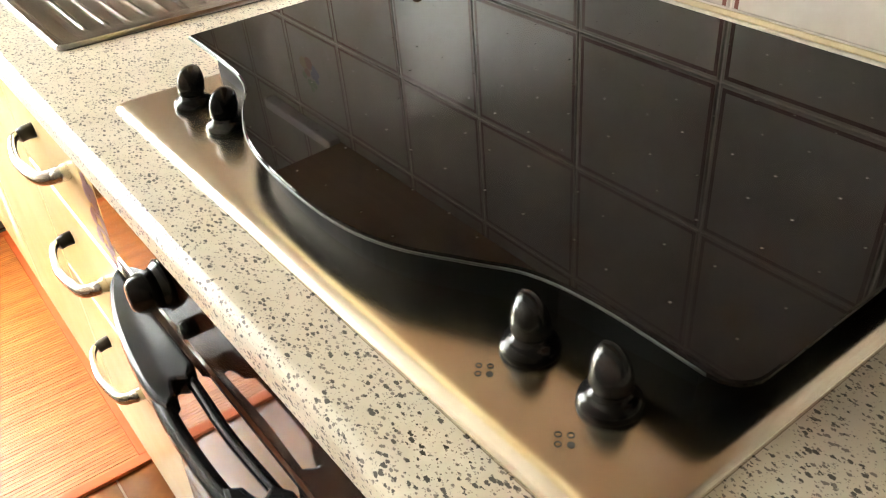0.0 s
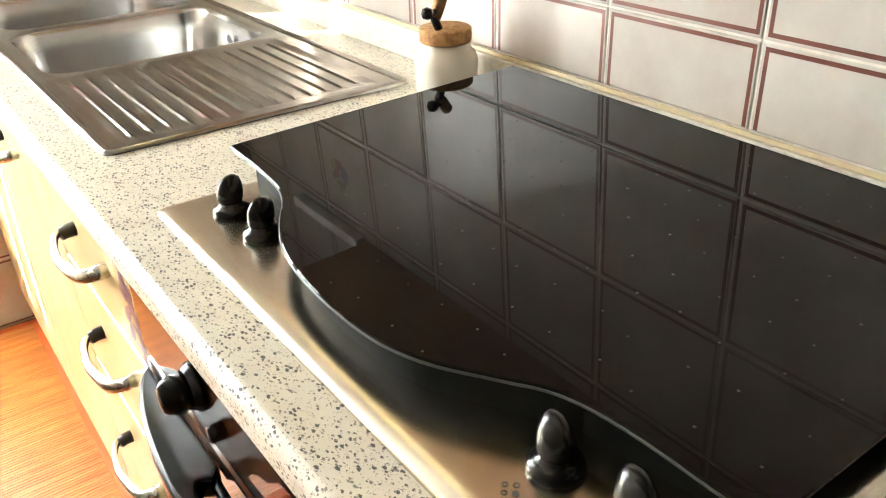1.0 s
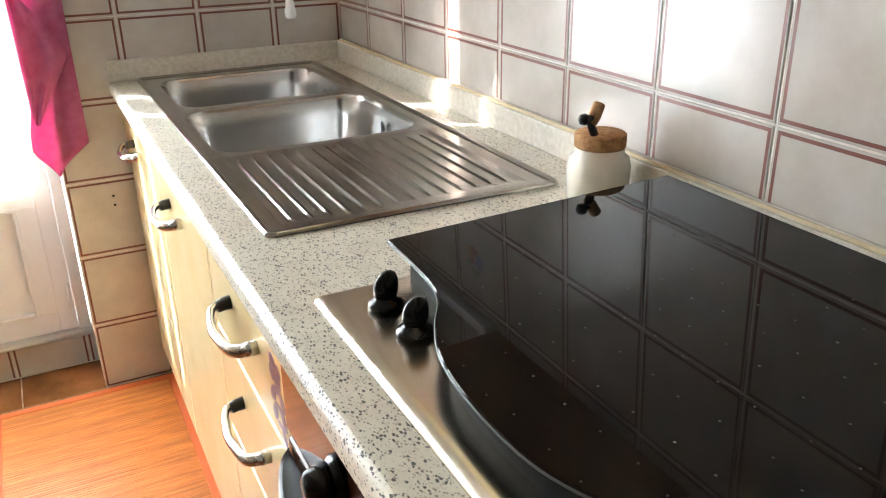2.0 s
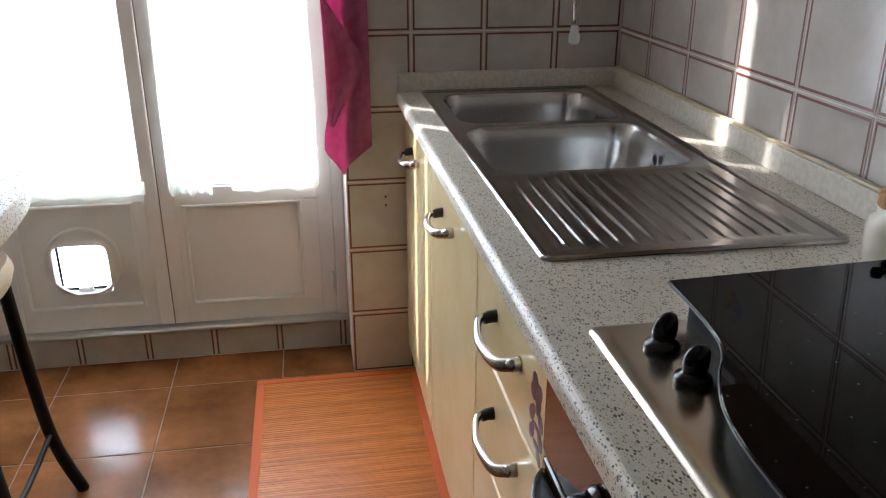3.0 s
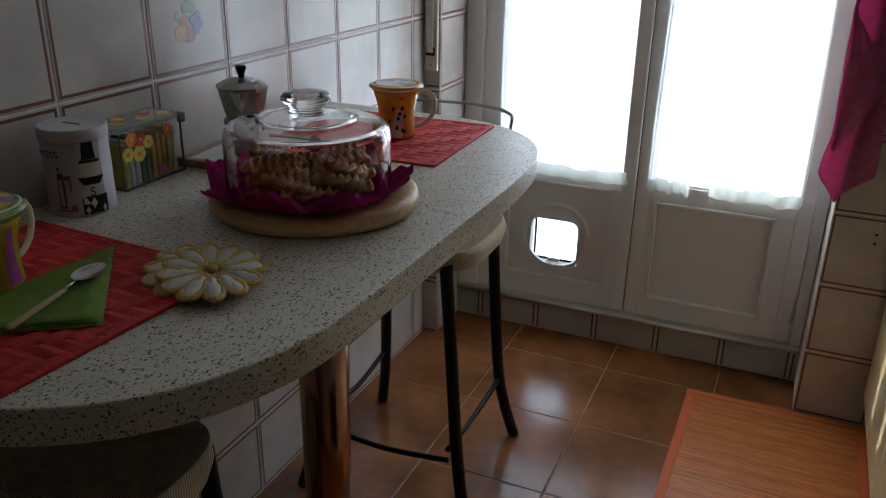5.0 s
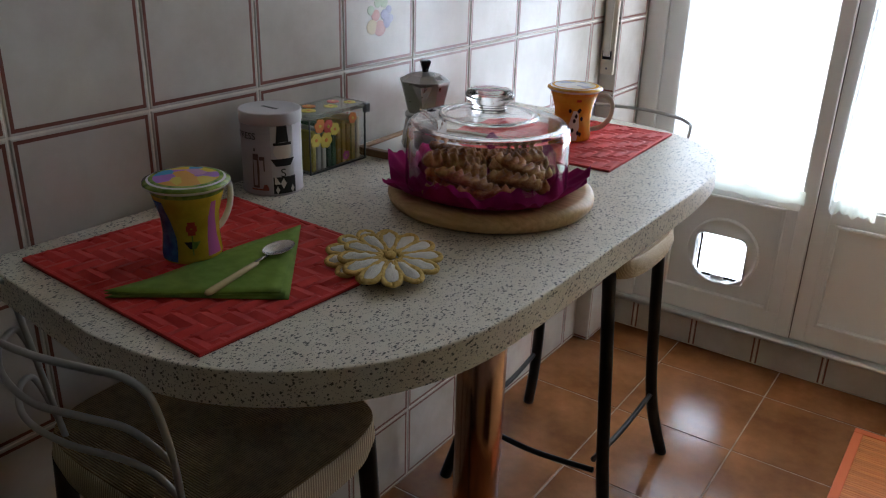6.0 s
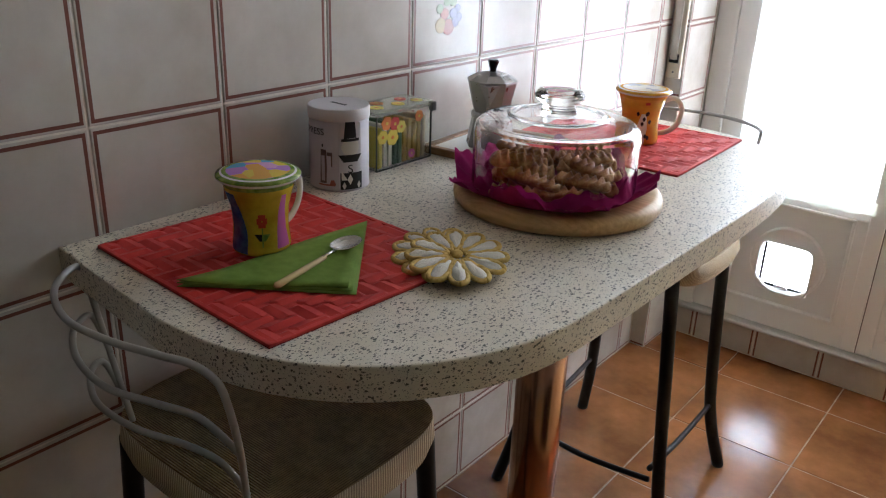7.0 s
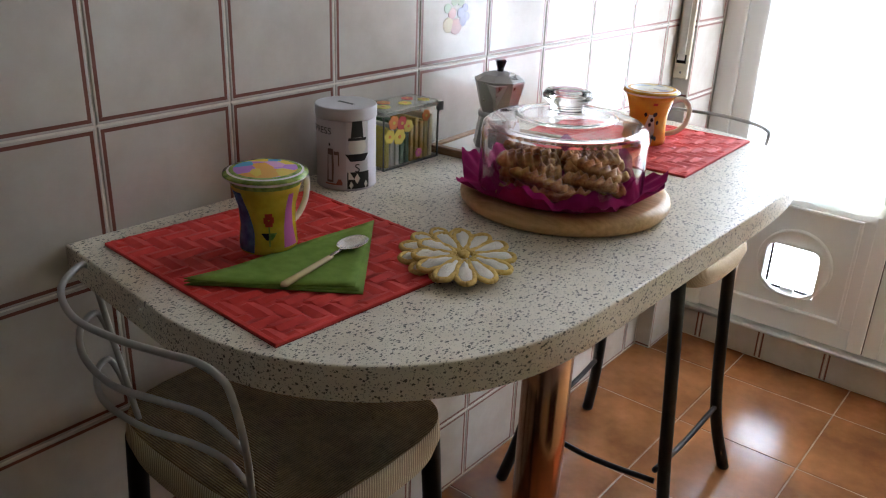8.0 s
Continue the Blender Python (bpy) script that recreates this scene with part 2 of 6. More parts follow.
def structure(name, bm, material, label, category="wall", smooth=False):
    return tagged(part(name, bm, material, smooth=smooth), label, category, kind="structure")


# ---- large structure ----
G = 0.0015
wall_left = structure("wall_left", box(XL - 0.15, YB - 0.1, -0.1, XL - G, 2.75, ZC + 0.05), M_grout, "kitchen wall of cream glazed tiles with brown rims")
wall_right = structure("wall_right", box(XR + G, YB - 0.1, -0.1, XR + 0.15, 2.75, ZC + 0.05), M_grout, "tiled kitchen wall above the worktop")
wall_sink = structure("wall_sink", box(0.004 + G, YF + G, -0.1, XR + G, 2.75, ZC + 0.05), M_grout, "tiled wall between the sink and the balcony door")
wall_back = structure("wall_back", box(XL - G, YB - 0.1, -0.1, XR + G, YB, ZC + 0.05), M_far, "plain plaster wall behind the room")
pilaster = structure("pilaster", box(XL - G, 2.2 + G, -0.1, -1.095 - G, 2.75, ZC + 0.05), M_grout, "narrow tiled pilaster beside the balcony door")
sill_wall = structure("wall_under_door", box(-1.095 - G, 2.385 + G, -0.1, 0.004 + G, 2.75, 0.094), M_grout, "low tiled step below the balcony door")
lintel = structure("wall_over_door", box(-1.095 - G, 2.385 + G, 2.30, 0.004 + G, 2.75, ZC + 0.05), M_plaster, "plaster wall over the balcony door")
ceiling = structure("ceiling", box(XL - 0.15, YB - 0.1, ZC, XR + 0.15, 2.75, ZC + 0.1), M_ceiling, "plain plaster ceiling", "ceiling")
floor = structure("floor", box(XL - 0.15, YB - 0.1, -0.1, XR + 0.15, 2.75, -0.0015), M_joint, "floor of glazed brown terracotta tiles", "floor")
ground = structure("balcony_ground", box(-6, 2.75, -0.4, 6, 12, -0.05), M_plaster, "pale balcony floor outside in daylight", "ground")


# Emitting sheet added outside so the curtain slit reads as blown-out white.
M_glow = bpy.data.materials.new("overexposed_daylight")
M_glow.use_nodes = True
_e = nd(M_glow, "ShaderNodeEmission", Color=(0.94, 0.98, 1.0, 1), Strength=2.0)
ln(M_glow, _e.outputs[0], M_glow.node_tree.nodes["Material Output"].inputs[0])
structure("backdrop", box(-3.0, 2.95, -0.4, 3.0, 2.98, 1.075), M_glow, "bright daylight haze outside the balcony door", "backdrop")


# ---- tiles ----
TILES = {}


def tile_mesh(name, w, h, t, mats, rim_in, rim_w, top=(1, 1, 1, 1)):
    key = (name, round(w, 3), round(h, 3), top)
    if key in TILES:
        return TILES[key]
    bm = bmesh.new()

    def ring(dl, dr, db, dt, n):
        return [bm.verts.new(c) for c in ((-w / 2 + dl, -h / 2 + db, n), (w / 2 - dr, -h / 2 + db, n), (w / 2 - dr, h / 2 - dt, n), (-w / 2 + dl, h / 2 - dt, n))]

    e = 0.0015
    def ins(d):
        return [d if f else e for f in top]
    rings = [ring(0, 0, 0, 0, -0.006), ring(0, 0, 0, 0, t - 0.001), ring(e, e, e, e, t)]
    if rim_w:
        l, r, b, u = [rim_in if f else e for f in top]
        rings.append(ring(l, r, b, u, t))
        l, r, b, u = [rim_in + rim_w if f else e for f in top]
        rings.append(ring(l, r, b, u, t))
    for k, (a, b2) in enumerate(zip(rings, rings[1:])):
        for i in range(4):
            j = (i + 1) % 4
            try:
                f = bm.faces.new((a[i], a[j], b2[j], b2[i]))
                f.material_index = 1 if (rim_w and k == 3) else 0
            except ValueError:
                pass
    bm.faces.new(rings[-1])
    bmesh.ops.remove_doubles(bm, verts=bm.verts[:], dist=1e-6)
    me = bpy.data.meshes.new(name)
    bm.to_mesh(me)
    bm.free()
    for mm in mats:
        me.materials.append(mm)
    TILES[key] = me
    return me


def cuts(a, b, line, pitch):
    k = math.ceil((a - line) / pitch + 1e-6)
    out = [a]
    while line + k * pitch < b - 1e-6:
        out.append(line + k * pitch)
        k += 1
    return out + [b]


def lay(parent, frame_m, us, vs, name, mats, joint=0.003, rim=(0.0035, 0.0050), t=0.0015, jit=0.0):
    rnd = random.Random(len(us) * 31 + len(vs))
    made = []
    for i in range(len(us) - 1):
        for j in range(len(vs) - 1):
            w, h = us[i + 1] - us[i] - joint, vs[j + 1] - vs[j] - joint
            if w < 0.008 or h < 0.008:
                continue
            full = (1 if i > 0 or w > 0.15 else 0, 1 if i < len(us) - 2 or w > 0.15 else 0, 1 if j > 0 or h > 0.15 else 0, 1 if j < len(vs) - 2 or h > 0.15 else 0)
            ob = new(name, tile_mesh(name + parent.name, w, h, t, mats, rim[0], rim[1], full))
            ob.parent = parent
            ob.matrix_world = frame_m @ pose((us[i] + us[i + 1]) / 2, (vs[j] + vs[j + 1]) / 2, 0, rnd.uniform(-jit, jit), rnd.uniform(-jit, jit), 0)
            made.append(ob)
    return made


def axes(o, u, v, n):
    m = Matrix.Identity(4)
    for i, a in enumerate((u, v, n)):
        for k in range(3):
            m[k][i] = a[k]
    for k in range(3):
        m[k][3] = o[k]
    return m


F_left = axes((XL - G, 0, 0), (0, 1, 0), (0, 0, 1), (1, 0, 0))
F_right = axes((XR + G, 0, 0), (0, -1, 0), (0, 0, 1), (-1, 0, 0))
F_sink = axes((0, YF + G, 0), (1, 0, 0), (0, 0, 1), (0, -1, 0))
F_pil = axes((0, 2.2 + G, 0), (1, 0, 0), (0, 0, 1), (0, -1, 0))
F_pils = axes((-1.095 - G, 0, 0), (0, 1, 0), (0, 0, 1), (1, 0, 0))
F_step = axes((0, 2.385 + G, 0), (1, 0, 0), (0, 0, 1), (0, -1, 0))
F_jamb = axes((0.004 + G, 0, 0), (0, -1, 0), (0, 0, 1), (-1, 0, 0))
F_floor = axes((0, 0, -0.0015), (1, 0, 0), (0, 1, 0), (0, 0, 1))

# ---- balcony door ----
M_curtain = bpy.data.materials.new("sheer_curtain")
M_curtain.use_nodes = True
_n = M_curtain.node_tree.nodes
_n.remove(_n["Principled BSDF"])
_d, _t, _s = nd(M_curtain, "ShaderNodeBsdfDiffuse", Color=(0.9, 0.9, 0.88, 1)), nd(M_curtain, "ShaderNodeBsdfTranslucent", Color=(0.92, 0.94, 0.94, 1)), nd(M_curtain, "ShaderNodeBsdfTransparent")
_a, _b = nd(M_curtain, "ShaderNodeMixShader", Fac=0.62), nd(M_curtain, "ShaderNodeMixShader", Fac=0.10)
ln(M_curtain, _d.outputs[0], _a.inputs[1])
ln(M_curtain, _t.outputs[0], _a.inputs[2])
ln(M_curtain, _a.outputs[0], _b.inputs[1])
ln(M_curtain, _s.outputs[0], _b.inputs[2])
ln(M_curtain, _b.outputs[0], _n["Material Output"].inputs[0])

M_hem = mat("doubled_hem_cloth", (0.74, 0.73, 0.66), 0.95)
bsdf(M_hem).inputs["Specular IOR Level"].default_value = 0.1
_t, _a = nd(M_hem, "ShaderNodeBsdfTranslucent", Color=(0.80, 0.84, 0.76, 1)), nd(M_hem, "ShaderNodeMixShader", Fac=0.42)
ln(M_hem, bsdf(M_hem).outputs[0], _a.inputs[1])
ln(M_hem, _t.outputs[0], _a.inputs[2])
ln(M_hem, _a.outputs[0], M_hem.node_tree.nodes["Material Output"].inputs[0])

M_glass = mat("clear_glass", (1, 1, 1), 0.0, 0.0, IOR=1.45)
bsdf(M_glass).inputs["Transmission Weight"].default_value = 1.0
M_pane = bpy.data.materials.new("window_pane")
M_pane.use_nodes = True
_n = M_pane.node_tree.nodes
_n.remove(_n["Principled BSDF"])
_g, _s, _m = nd(M_pane, "ShaderNodeBsdfGlossy", Roughness=0.02), nd(M_pane, "ShaderNodeBsdfTransparent"), nd(M_pane, "ShaderNodeMixShader", Fac=0.05)
ln(M_pane, _s.outputs[0], _m.inputs[1])
ln(M_pane, _g.outputs[0], _m.inputs[2])
ln(M_pane, _m.outputs[0], _n["Material Output"].inputs[0])
M_frost = bpy.data.materials.new("frosted_plastic")
M_frost.use_nodes = True
_n = M_frost.node_tree.nodes
_n.remove(_n["Principled BSDF"])
_t = nd(M_frost, "ShaderNodeBsdfTranslucent", Color=(0.95, 0.97, 0.98, 1))
ln(M_frost, _t.outputs[0], _n["Material Output"].inputs[0])
M_alu = mat("aluminium", (0.62, 0.62, 0.60), 0.35, 1.0)

door_frame = thing("door_frame", "white lacquered frame of the balcony door", "door frame")
tagged(door_frame, kind="structure")
part("jamb_post", box(-1.093, 2.390, 0.10, -1.032, 2.47, 2.30, 0.004), M_white, door_frame)
part("jamb_post", box(-0.030, 2.390, 0.10, 0.003, 2.47, 2.30, 0.004), M_white, door_frame)
part("head", box(-1.032, 2.390, 2.235, -0.030, 2.47, 2.30, 0.004), M_white, door_frame)
thr = part("threshold", box(-1.093, 2.372, 0.094, 0.003, 2.47, 0.112, 0.004), M_alu, door_frame, "metal threshold strip")
part("drip_rail", tube([(-1.093, 2.372, 0.103), (0.003, 2.372, 0.103)], 0.007, 8), M_alu, door_frame, smooth=True)


def leaf(name, x0, x1, gx0, gx1, px0, px1, pz0, pz1, label, flap=None):
    d = thing(name, label, "door")
    tagged(d, kind="structure")
    y0, y1 = 2.398, 2.442
    zb, zt, gz0, gz1 = 0.1125, 2.2345, 0.548, 2.13
    part("stile", box(x0, y0, zb, gx0, y1, zt, 0.003), M_white, d)
    part("stile", box(gx1, y0, zb, x1, y1, zt, 0.003), M_white, d)
    part("top_rail", box(gx0, y0, gz1, gx1, y1, zt, 0.003), M_white, d)
    part("bottom_rail", box(gx0, y0, zb, gx1, y1, pz0, 0.002), M_white, d)
    part("lock_rail", box(gx0, y0, pz1, gx1, y1, gz0, 0.002), M_white, d)
    for a, b in ((gx0, px0), (px1, gx1)):
        if b - a > 0.003:
            part("panel_stile", box(a, y0, pz0, b, y1, pz1), M_white, d)
    if flap:
        fx0, fx1, fz0, fz1 = flap
        part("panel", panel_with_hole(px0, px1, pz0, pz1, fx0, fx1, fz0, fz1, y0 + 0.014, y1 - 0.012), M_white, d)
    else:
        part("panel", box(px0, y0 + 0.014, pz0, px1, y1 - 0.012, pz1), M_white, d)
    # moulding round the panel
    bm = bmesh.new()
    for a, b, c, e in ((px0, px1, pz0, pz0 + 0.010), (px0, px1, pz1 - 0.010, pz1), (px0, px0 + 0.010, pz0, pz1), (px1 - 0.010, px1, pz0, pz1)):
        add_box(bm, a, y0 - 0.004, c, b, y0 + 0.016, e, 0.003)
    part("moulding", bm, M_white, d)
    pane = part("pane", box(gx0 - 0.004, 2.417, gz0 - 0.004, gx1 + 0.004, 2.423, gz1 + 0.004), M_pane, d)
    pane.visible_shadow = False
    bm = bmesh.new()
    for a, b, c, e in ((gx0, gx1, gz0, gz0 + 0.008), (gx0, gx0 + 0.008, gz0, gz1), (gx1 - 0.008, gx1, gz0, gz1)):
        add_box(bm, a, y0 + 0.006, c, b, 2.417, e, 0.002)
    part("glazing_bead", bm, M_white, d)
    return d


left_leaf = leaf("door_1", -1.0318, -0.541, -0.958, -0.566, -0.940, -0.604, 0.180, 0.512, "white balcony door leaf with a round cat flap", (-0.852, -0.696, 0.232, 0.386))
right_leaf = leaf("door_2", -0.539, -0.0303, -0.486, -0.076, -0.470, -0.124, 0.171, 0.495, "white balcony door leaf with a curtained glass pane")
# middle cover strip, a dark strip drawn as the shaded leaf gap, and hinges
M_gap = mat("leaf_gap_shade", (0.17, 0.15, 0.135), 0.7)
part("cover_strip", box(-0.572, 2.388, 0.116, -0.530, 2.3985, 2.23, 0.004), M_white, left_leaf)
part("seal", box(-0.5298, 2.3958, 0.116, -0.5272, 2.3986, 2.23), M_gap, left_leaf, "dark rubber seal")
for z in (0.22, 1.2, 2.0):
    part("hinge", tube([(-0.041, 2.392, z - 0.035), (-0.041, 2.392, z + 0.035)], 0.006, 8), M_white, right_leaf, smooth=True)

# cat flap in the left leaf
cat = thing("cat_flap", "round white plastic cat flap with a clear square shutter", "cat flap")
bm = bmesh.new()
n = 48
cx, cz, rr = -0.768, 0.330, 0.110
sq = []
for i in range(n):
    a = 2 * math.pi * i / n
    c, s = math.cos(a), math.sin(a)
    k = (abs(c) ** 7 + abs(s) ** 7) ** (-1 / 7)
    sq.append((-0.774 + 0.078 * k * c, 0.309 + 0.077 * k * s))
prof = [(1.0, 2.413), (1.0, 2.402), (0.965, 2.397), (0.93, 2.400), (0.90, 2.404)]
rings = [[bm.verts.new((cx + rr * f * math.cos(2 * math.pi * i / n), y, cz + rr * f * math.sin(2 * math.pi * i / n))) for i in range(n)] for f, y in prof]
for y, g in ((2.404, 1.06), (2.396, 1.03), (2.396, 1.0), (2.440, 0.97)):
    rings.append([bm.verts.new((-0.774 + (x + 0.774) * g, y, 0.309 + (z - 0.309) * g)) for x, z in sq])
for a, b in zip(rings, rings[1:]):
    for i in range(n):
        bm.faces.new((a[i], a[(i + 1) % n], b[(i + 1) % n], b[i]))
bmesh.ops.recalc_face_normals(bm, faces=bm.faces[:])
part("ring", bm, M_white, cat, smooth=True)
shut = part("shutter", box(-0.852, 2.428, 0.230, -0.696, 2.431, 0.388, 0.001), M_frost, cat, "frosted clear shutter")
M_seal = mat("grey_seal", (0.18, 0.18, 0.18), 0.6)
part("seal", tube([(-0.842, 2.424, 0.375), (-0.842, 2.424, 0.246), (-0.836, 2.424, 0.240), (-0.708, 2.424, 0.240)], 0.0042, 6), M_black, cat)
part("latch", box(-0.795, 2.412, 0.236, -0.755, 2.424, 0.248, 0.002), M_white, cat)


def curtain(name, x0, x1, label, pull=0.0):
    bm = bmesh.new()
    nx, nz = 90, 30
    ph = x0 * 17
    rows = []
    for j in range(nz + 1):
        v = j / nz
        row = []
        for i in range(nx + 1):
            u = i / nx
            hem = 0.004 * math.sin(u * 13 + ph) + 0.003 * math.sin(u * 29 + 2 * ph)
            z = (0.540 + hem) * (1 - v) + 2.14 * v
            amp = 0.0055 * (0.6 + 0.4 * math.sin(5 * v + ph))
            y = 2.396 - 0.007 - amp * math.sin(u * 62 + 0.8 * math.sin(3 * v + ph)) - 0.003 * math.sin(u * 17 + 4 * v)
            x1v = x1 - pull * max(0.0, min(1.0, (2.02 - z) / 0.5)) * max(0.0, min(1.0, (z - 0.70) / 0.08))
            row.append(bm.verts.new((x0 + (x1v - x0) * u + 0.004 * math.sin(9 * v + ph), y, z)))
        rows.append(row)
    for a, b in zip(rows, rows[1:]):
        for i in range(nx):
            bm.faces.new((a[i], a[i + 1], b[i + 1], b[i]))
    c = tagged(part(name, bm, M_curtain, smooth=True), label, "curtain", "curtains on the balcony door")
    hem_bm = bmesh.new()
    lo = []
    for i in range(nx + 1):
        u = i / nx
        y = 2.3800 - 0.0030 * math.sin(u * 31 + ph) - 0.002 * math.sin(u * 17)
        w = 0.004 * math.sin(u * 13 + ph) + 0.003 * math.sin(u * 29 + 2 * ph)
        x = x0 + (x1 - x0) * u
        lo.append([hem_bm.verts.new((x, y + dy, 0.540 + w + h)) for h, dy in ((-0.006, 0.001), (-0.003, -0.001), (0.030, -0.001), (0.032, 0.002))])
    for a, c_ in zip(lo, lo[1:]):
        for k in range(3):
            hem_bm.faces.new((a[k], c_[k], c_[k + 1], a[k + 1]))
    part("hem", hem_bm, M_hem, c, "doubled cream hem", smooth=True)
    rod = part("curtain_rod", tube([(x0 - 0.01, 2.388, 2.135), (x1 + 0.01, 2.388, 2.135)], 0.004, 8), M_white, c)
    return c


curtain("curtain", -0.966, -0.560, pull=0.062, label="sheer white curtain with a gathered hem on the glass")
curtain("curtain", -0.492, -0.374, "narrow sheer white curtain beside a slit of sunlight")
curtain("curtain", -0.317, -0.070, "sheer white curtain half drawn over the glass")

# ---- worktop ----
X0 = 0.150
bm = bmesh.new()
prof = [(X0 + 0.006, 0.812), (X0, 0.818), (X0, 0.834)]
for k in range(1, 7):
    a = math.pi / 2 * k / 6
    prof.append((X0 + 0.013 * (1 - math.cos(a)) , 0.834 + 0.013 * math.sin(a)))
YN = -1.30
SX0, SX1, SY0, SY1 = 0.225, 0.665, 1.02, 2.175   # sink cutout
def strip(bm, prof_l, y0, y1):
    a = [bm.verts.new((x, y0, z)) for x, z in prof_l]
    b = [bm.verts.new((x, y1, z)) for x, z in prof_l]
    m = len(prof_l)
    for i in range(m):
        bm.faces.new((a[i], a[(i + 1) % m], b[(i + 1) % m], b[i]))
    bm.faces.new(a)
    bm.faces.new(b)
strip(bm, prof + [(SX0, ZK), (SX0, 0.812)], YN, YF - 0.001)
add_box(bm, SX0, YN, 0.812, XR - 0.001, SY0, ZK)
add_box(bm, SX1, SY0, 0.812, XR - 0.001, YF - 0.001, ZK)
add_box(bm, SX0, SY1, 0.812, SX1, YF - 0.001, ZK)
bmesh.ops.remove_doubles(bm, verts=bm.verts[:], dist=1e-5)
bmesh.ops.recalc_face_normals(bm, faces=bm.faces[:])
worktop = tagged(part("worktop", bm, M_stone), "cream worktop speckled with black, with a rounded front edge", "worktop")
up = thing("upstand", "low speckled upstand strip along the worktop", "upstand")
part("strip", box(XR - 0.020, YN, ZK, XR - 0.0005, YF - 0.020, 0.897, 0.003), M_edge, up)
part("strip", box(0.152, YF - 0.019, ZK, XR - 0.0005, YF - 0.0005, 0.897, 0.003), M_edge, up)
M_seam = mat("yellowed_sealant", (0.62, 0.50, 0.30), 0.5)
part("sealant", tube([(XR - 0.012, YN, 0.8985), (XR - 0.012, YF - 0.02, 0.8985)], 0.004, 6), M_seam, up, "yellowed sealant bead")

# ---- base cabinets ----
def bow_handle(parent, x, y0, y1, z):
    h = part("handle", tube(smooth_path([(x, y1, z), (x - 0.026, y1 - 0.006, z), (x - 0.038, (y0 * 0.35 + y1 * 0.65), z - 0.004), (x - 0.038, (y0 * 0.6 + y1 * 0.4), z - 0.006), (x - 0.028, y0 + 0.010, z - 0.004), (x, y0, z)], 6), 0.006, 10,
        radii=[0.0048 + 0.0048 * (k / 30) ** 1.5 for k in range(31)], flat=1.15), M_chrome, parent, "satin chrome bow handle", smooth=True)
    for yy in (y0, y1):
        part("cuff", tube([(x + 0.001, yy, z), (x - 0.012, yy, z - 0.001), (x - 0.020, yy + (0.004 if yy == y0 else -0.004), z - 0.002)], 0.009, 10, radii=[0.0105, 0.010, 0.0085]), M_cuff if yy == y1 else M_chrome, h, smooth=True)
    return h


XF = 0.170
def front_panel(y0, y1, z0, z1):
    return box(XF, y0 + 0.002, z0 + 0.002, XF + 0.020, y1 - 0.002, z1 - 0.002, 0.004, 3)


def cabinet(name, y0, y1, label):
    c = thing(name, label, "kitchen cabinet")
    part("body", box(XF + 0.021, y0 + 0.001, 0.09, XR - 0.002, y1 - 0.001, 0.62), M_carcass, c)
    part("side", box(XF + 0.021, y0 + 0.001, 0.62, XR - 0.03, y0 + 0.018, 0.680), M_carcass, c)
    part("side", box(XF + 0.021, y1 - 0.018, 0.62, XR - 0.03, y1 - 0.001, 0.680), M_carcass, c)
    part("plinth", box(XF + 0.035, y0 + 0.001, 0.0, XF + 0.05, y1 - 0.001, 0.0895), M_cream, c)
    return c


du = cabinet("drawer_unit", 0.822, 1.228, "cream kitchen drawer unit with three chrome-handled drawers")
for z0, z1 in ((0.640, 0.806), (0.447, 0.637), (0.092, 0.444)):
    d = part("drawer", front_panel(0.822, 1.228, z0, z1), M_cream, du)
    bow_handle(d, XF, 0.945, 1.088, min(z1 - 0.074, z0 + 0.275))
for y0, y1, hy in ((1.228, 1.722, 1.455), (1.722, 2.206, 1.93)):
    c = cabinet("door_cabinet", y0, y1, "cream sink cabinet door with a chrome bow handle")
    tagged(c, group="cabinets under the sink")
    d = part("door", front_panel(y0, y1, 0.092, 0.806), M_cream, c)
    bow_handle(d, XF, hy, hy + 0.118, 0.725)
near = cabinet("door_cabinet", -1.28, 0.20, "cream base cabinet beside the oven")
part("door", front_panel(-1.28, 0.20, 0.092, 0.806), M_cream, near)

# dark flower transfer on the drawer fronts
M_decal = mat("purple_transfer", (0.10, 0.035, 0.07), 0.3)
decal = thing("flower_transfer", "dark purple flower transfer stuck on the drawer front", "sticker")
for y, z, a, l, w in ((0.868, 0.748, 20, 0.011, 0.008), (0.856, 0.742, -30, 0.011, 0.007), (0.872, 0.732, 70, 0.010, 0.007), (0.858, 0.727, 110, 0.010, 0.007), (0.864, 0.712, 90, 0.012, 0.003), (0.850, 0.706, 40, 0.011, 0.006), (0.874, 0.700, -45, 0.011, 0.006), (0.862, 0.690, 95, 0.014, 0.003), (0.850, 0.680, 30, 0.012, 0.006), (0.873, 0.674, -40, 0.011, 0.006), (0.859, 0.665, 92, 0.012, 0.003), (0.852, 0.654, 45, 0.010, 0.005)):
    pb = part("petal", lathe([(0.0, 0.0005), (1.0, 0.0003), (1.02, 0.0)], 12), M_decal, decal)
    pb.matrix_local = Matrix.Translation((XF - 0.0002, 0.862 + (y - 0.862) * 1.6, z)) @ Matrix.Rotation(radians(-90), 4, "Y") @ Matrix.Rotation(radians(a), 4, "Z") @ Matrix.Diagonal((l * 1.25, w * 1.6, 1, 1))

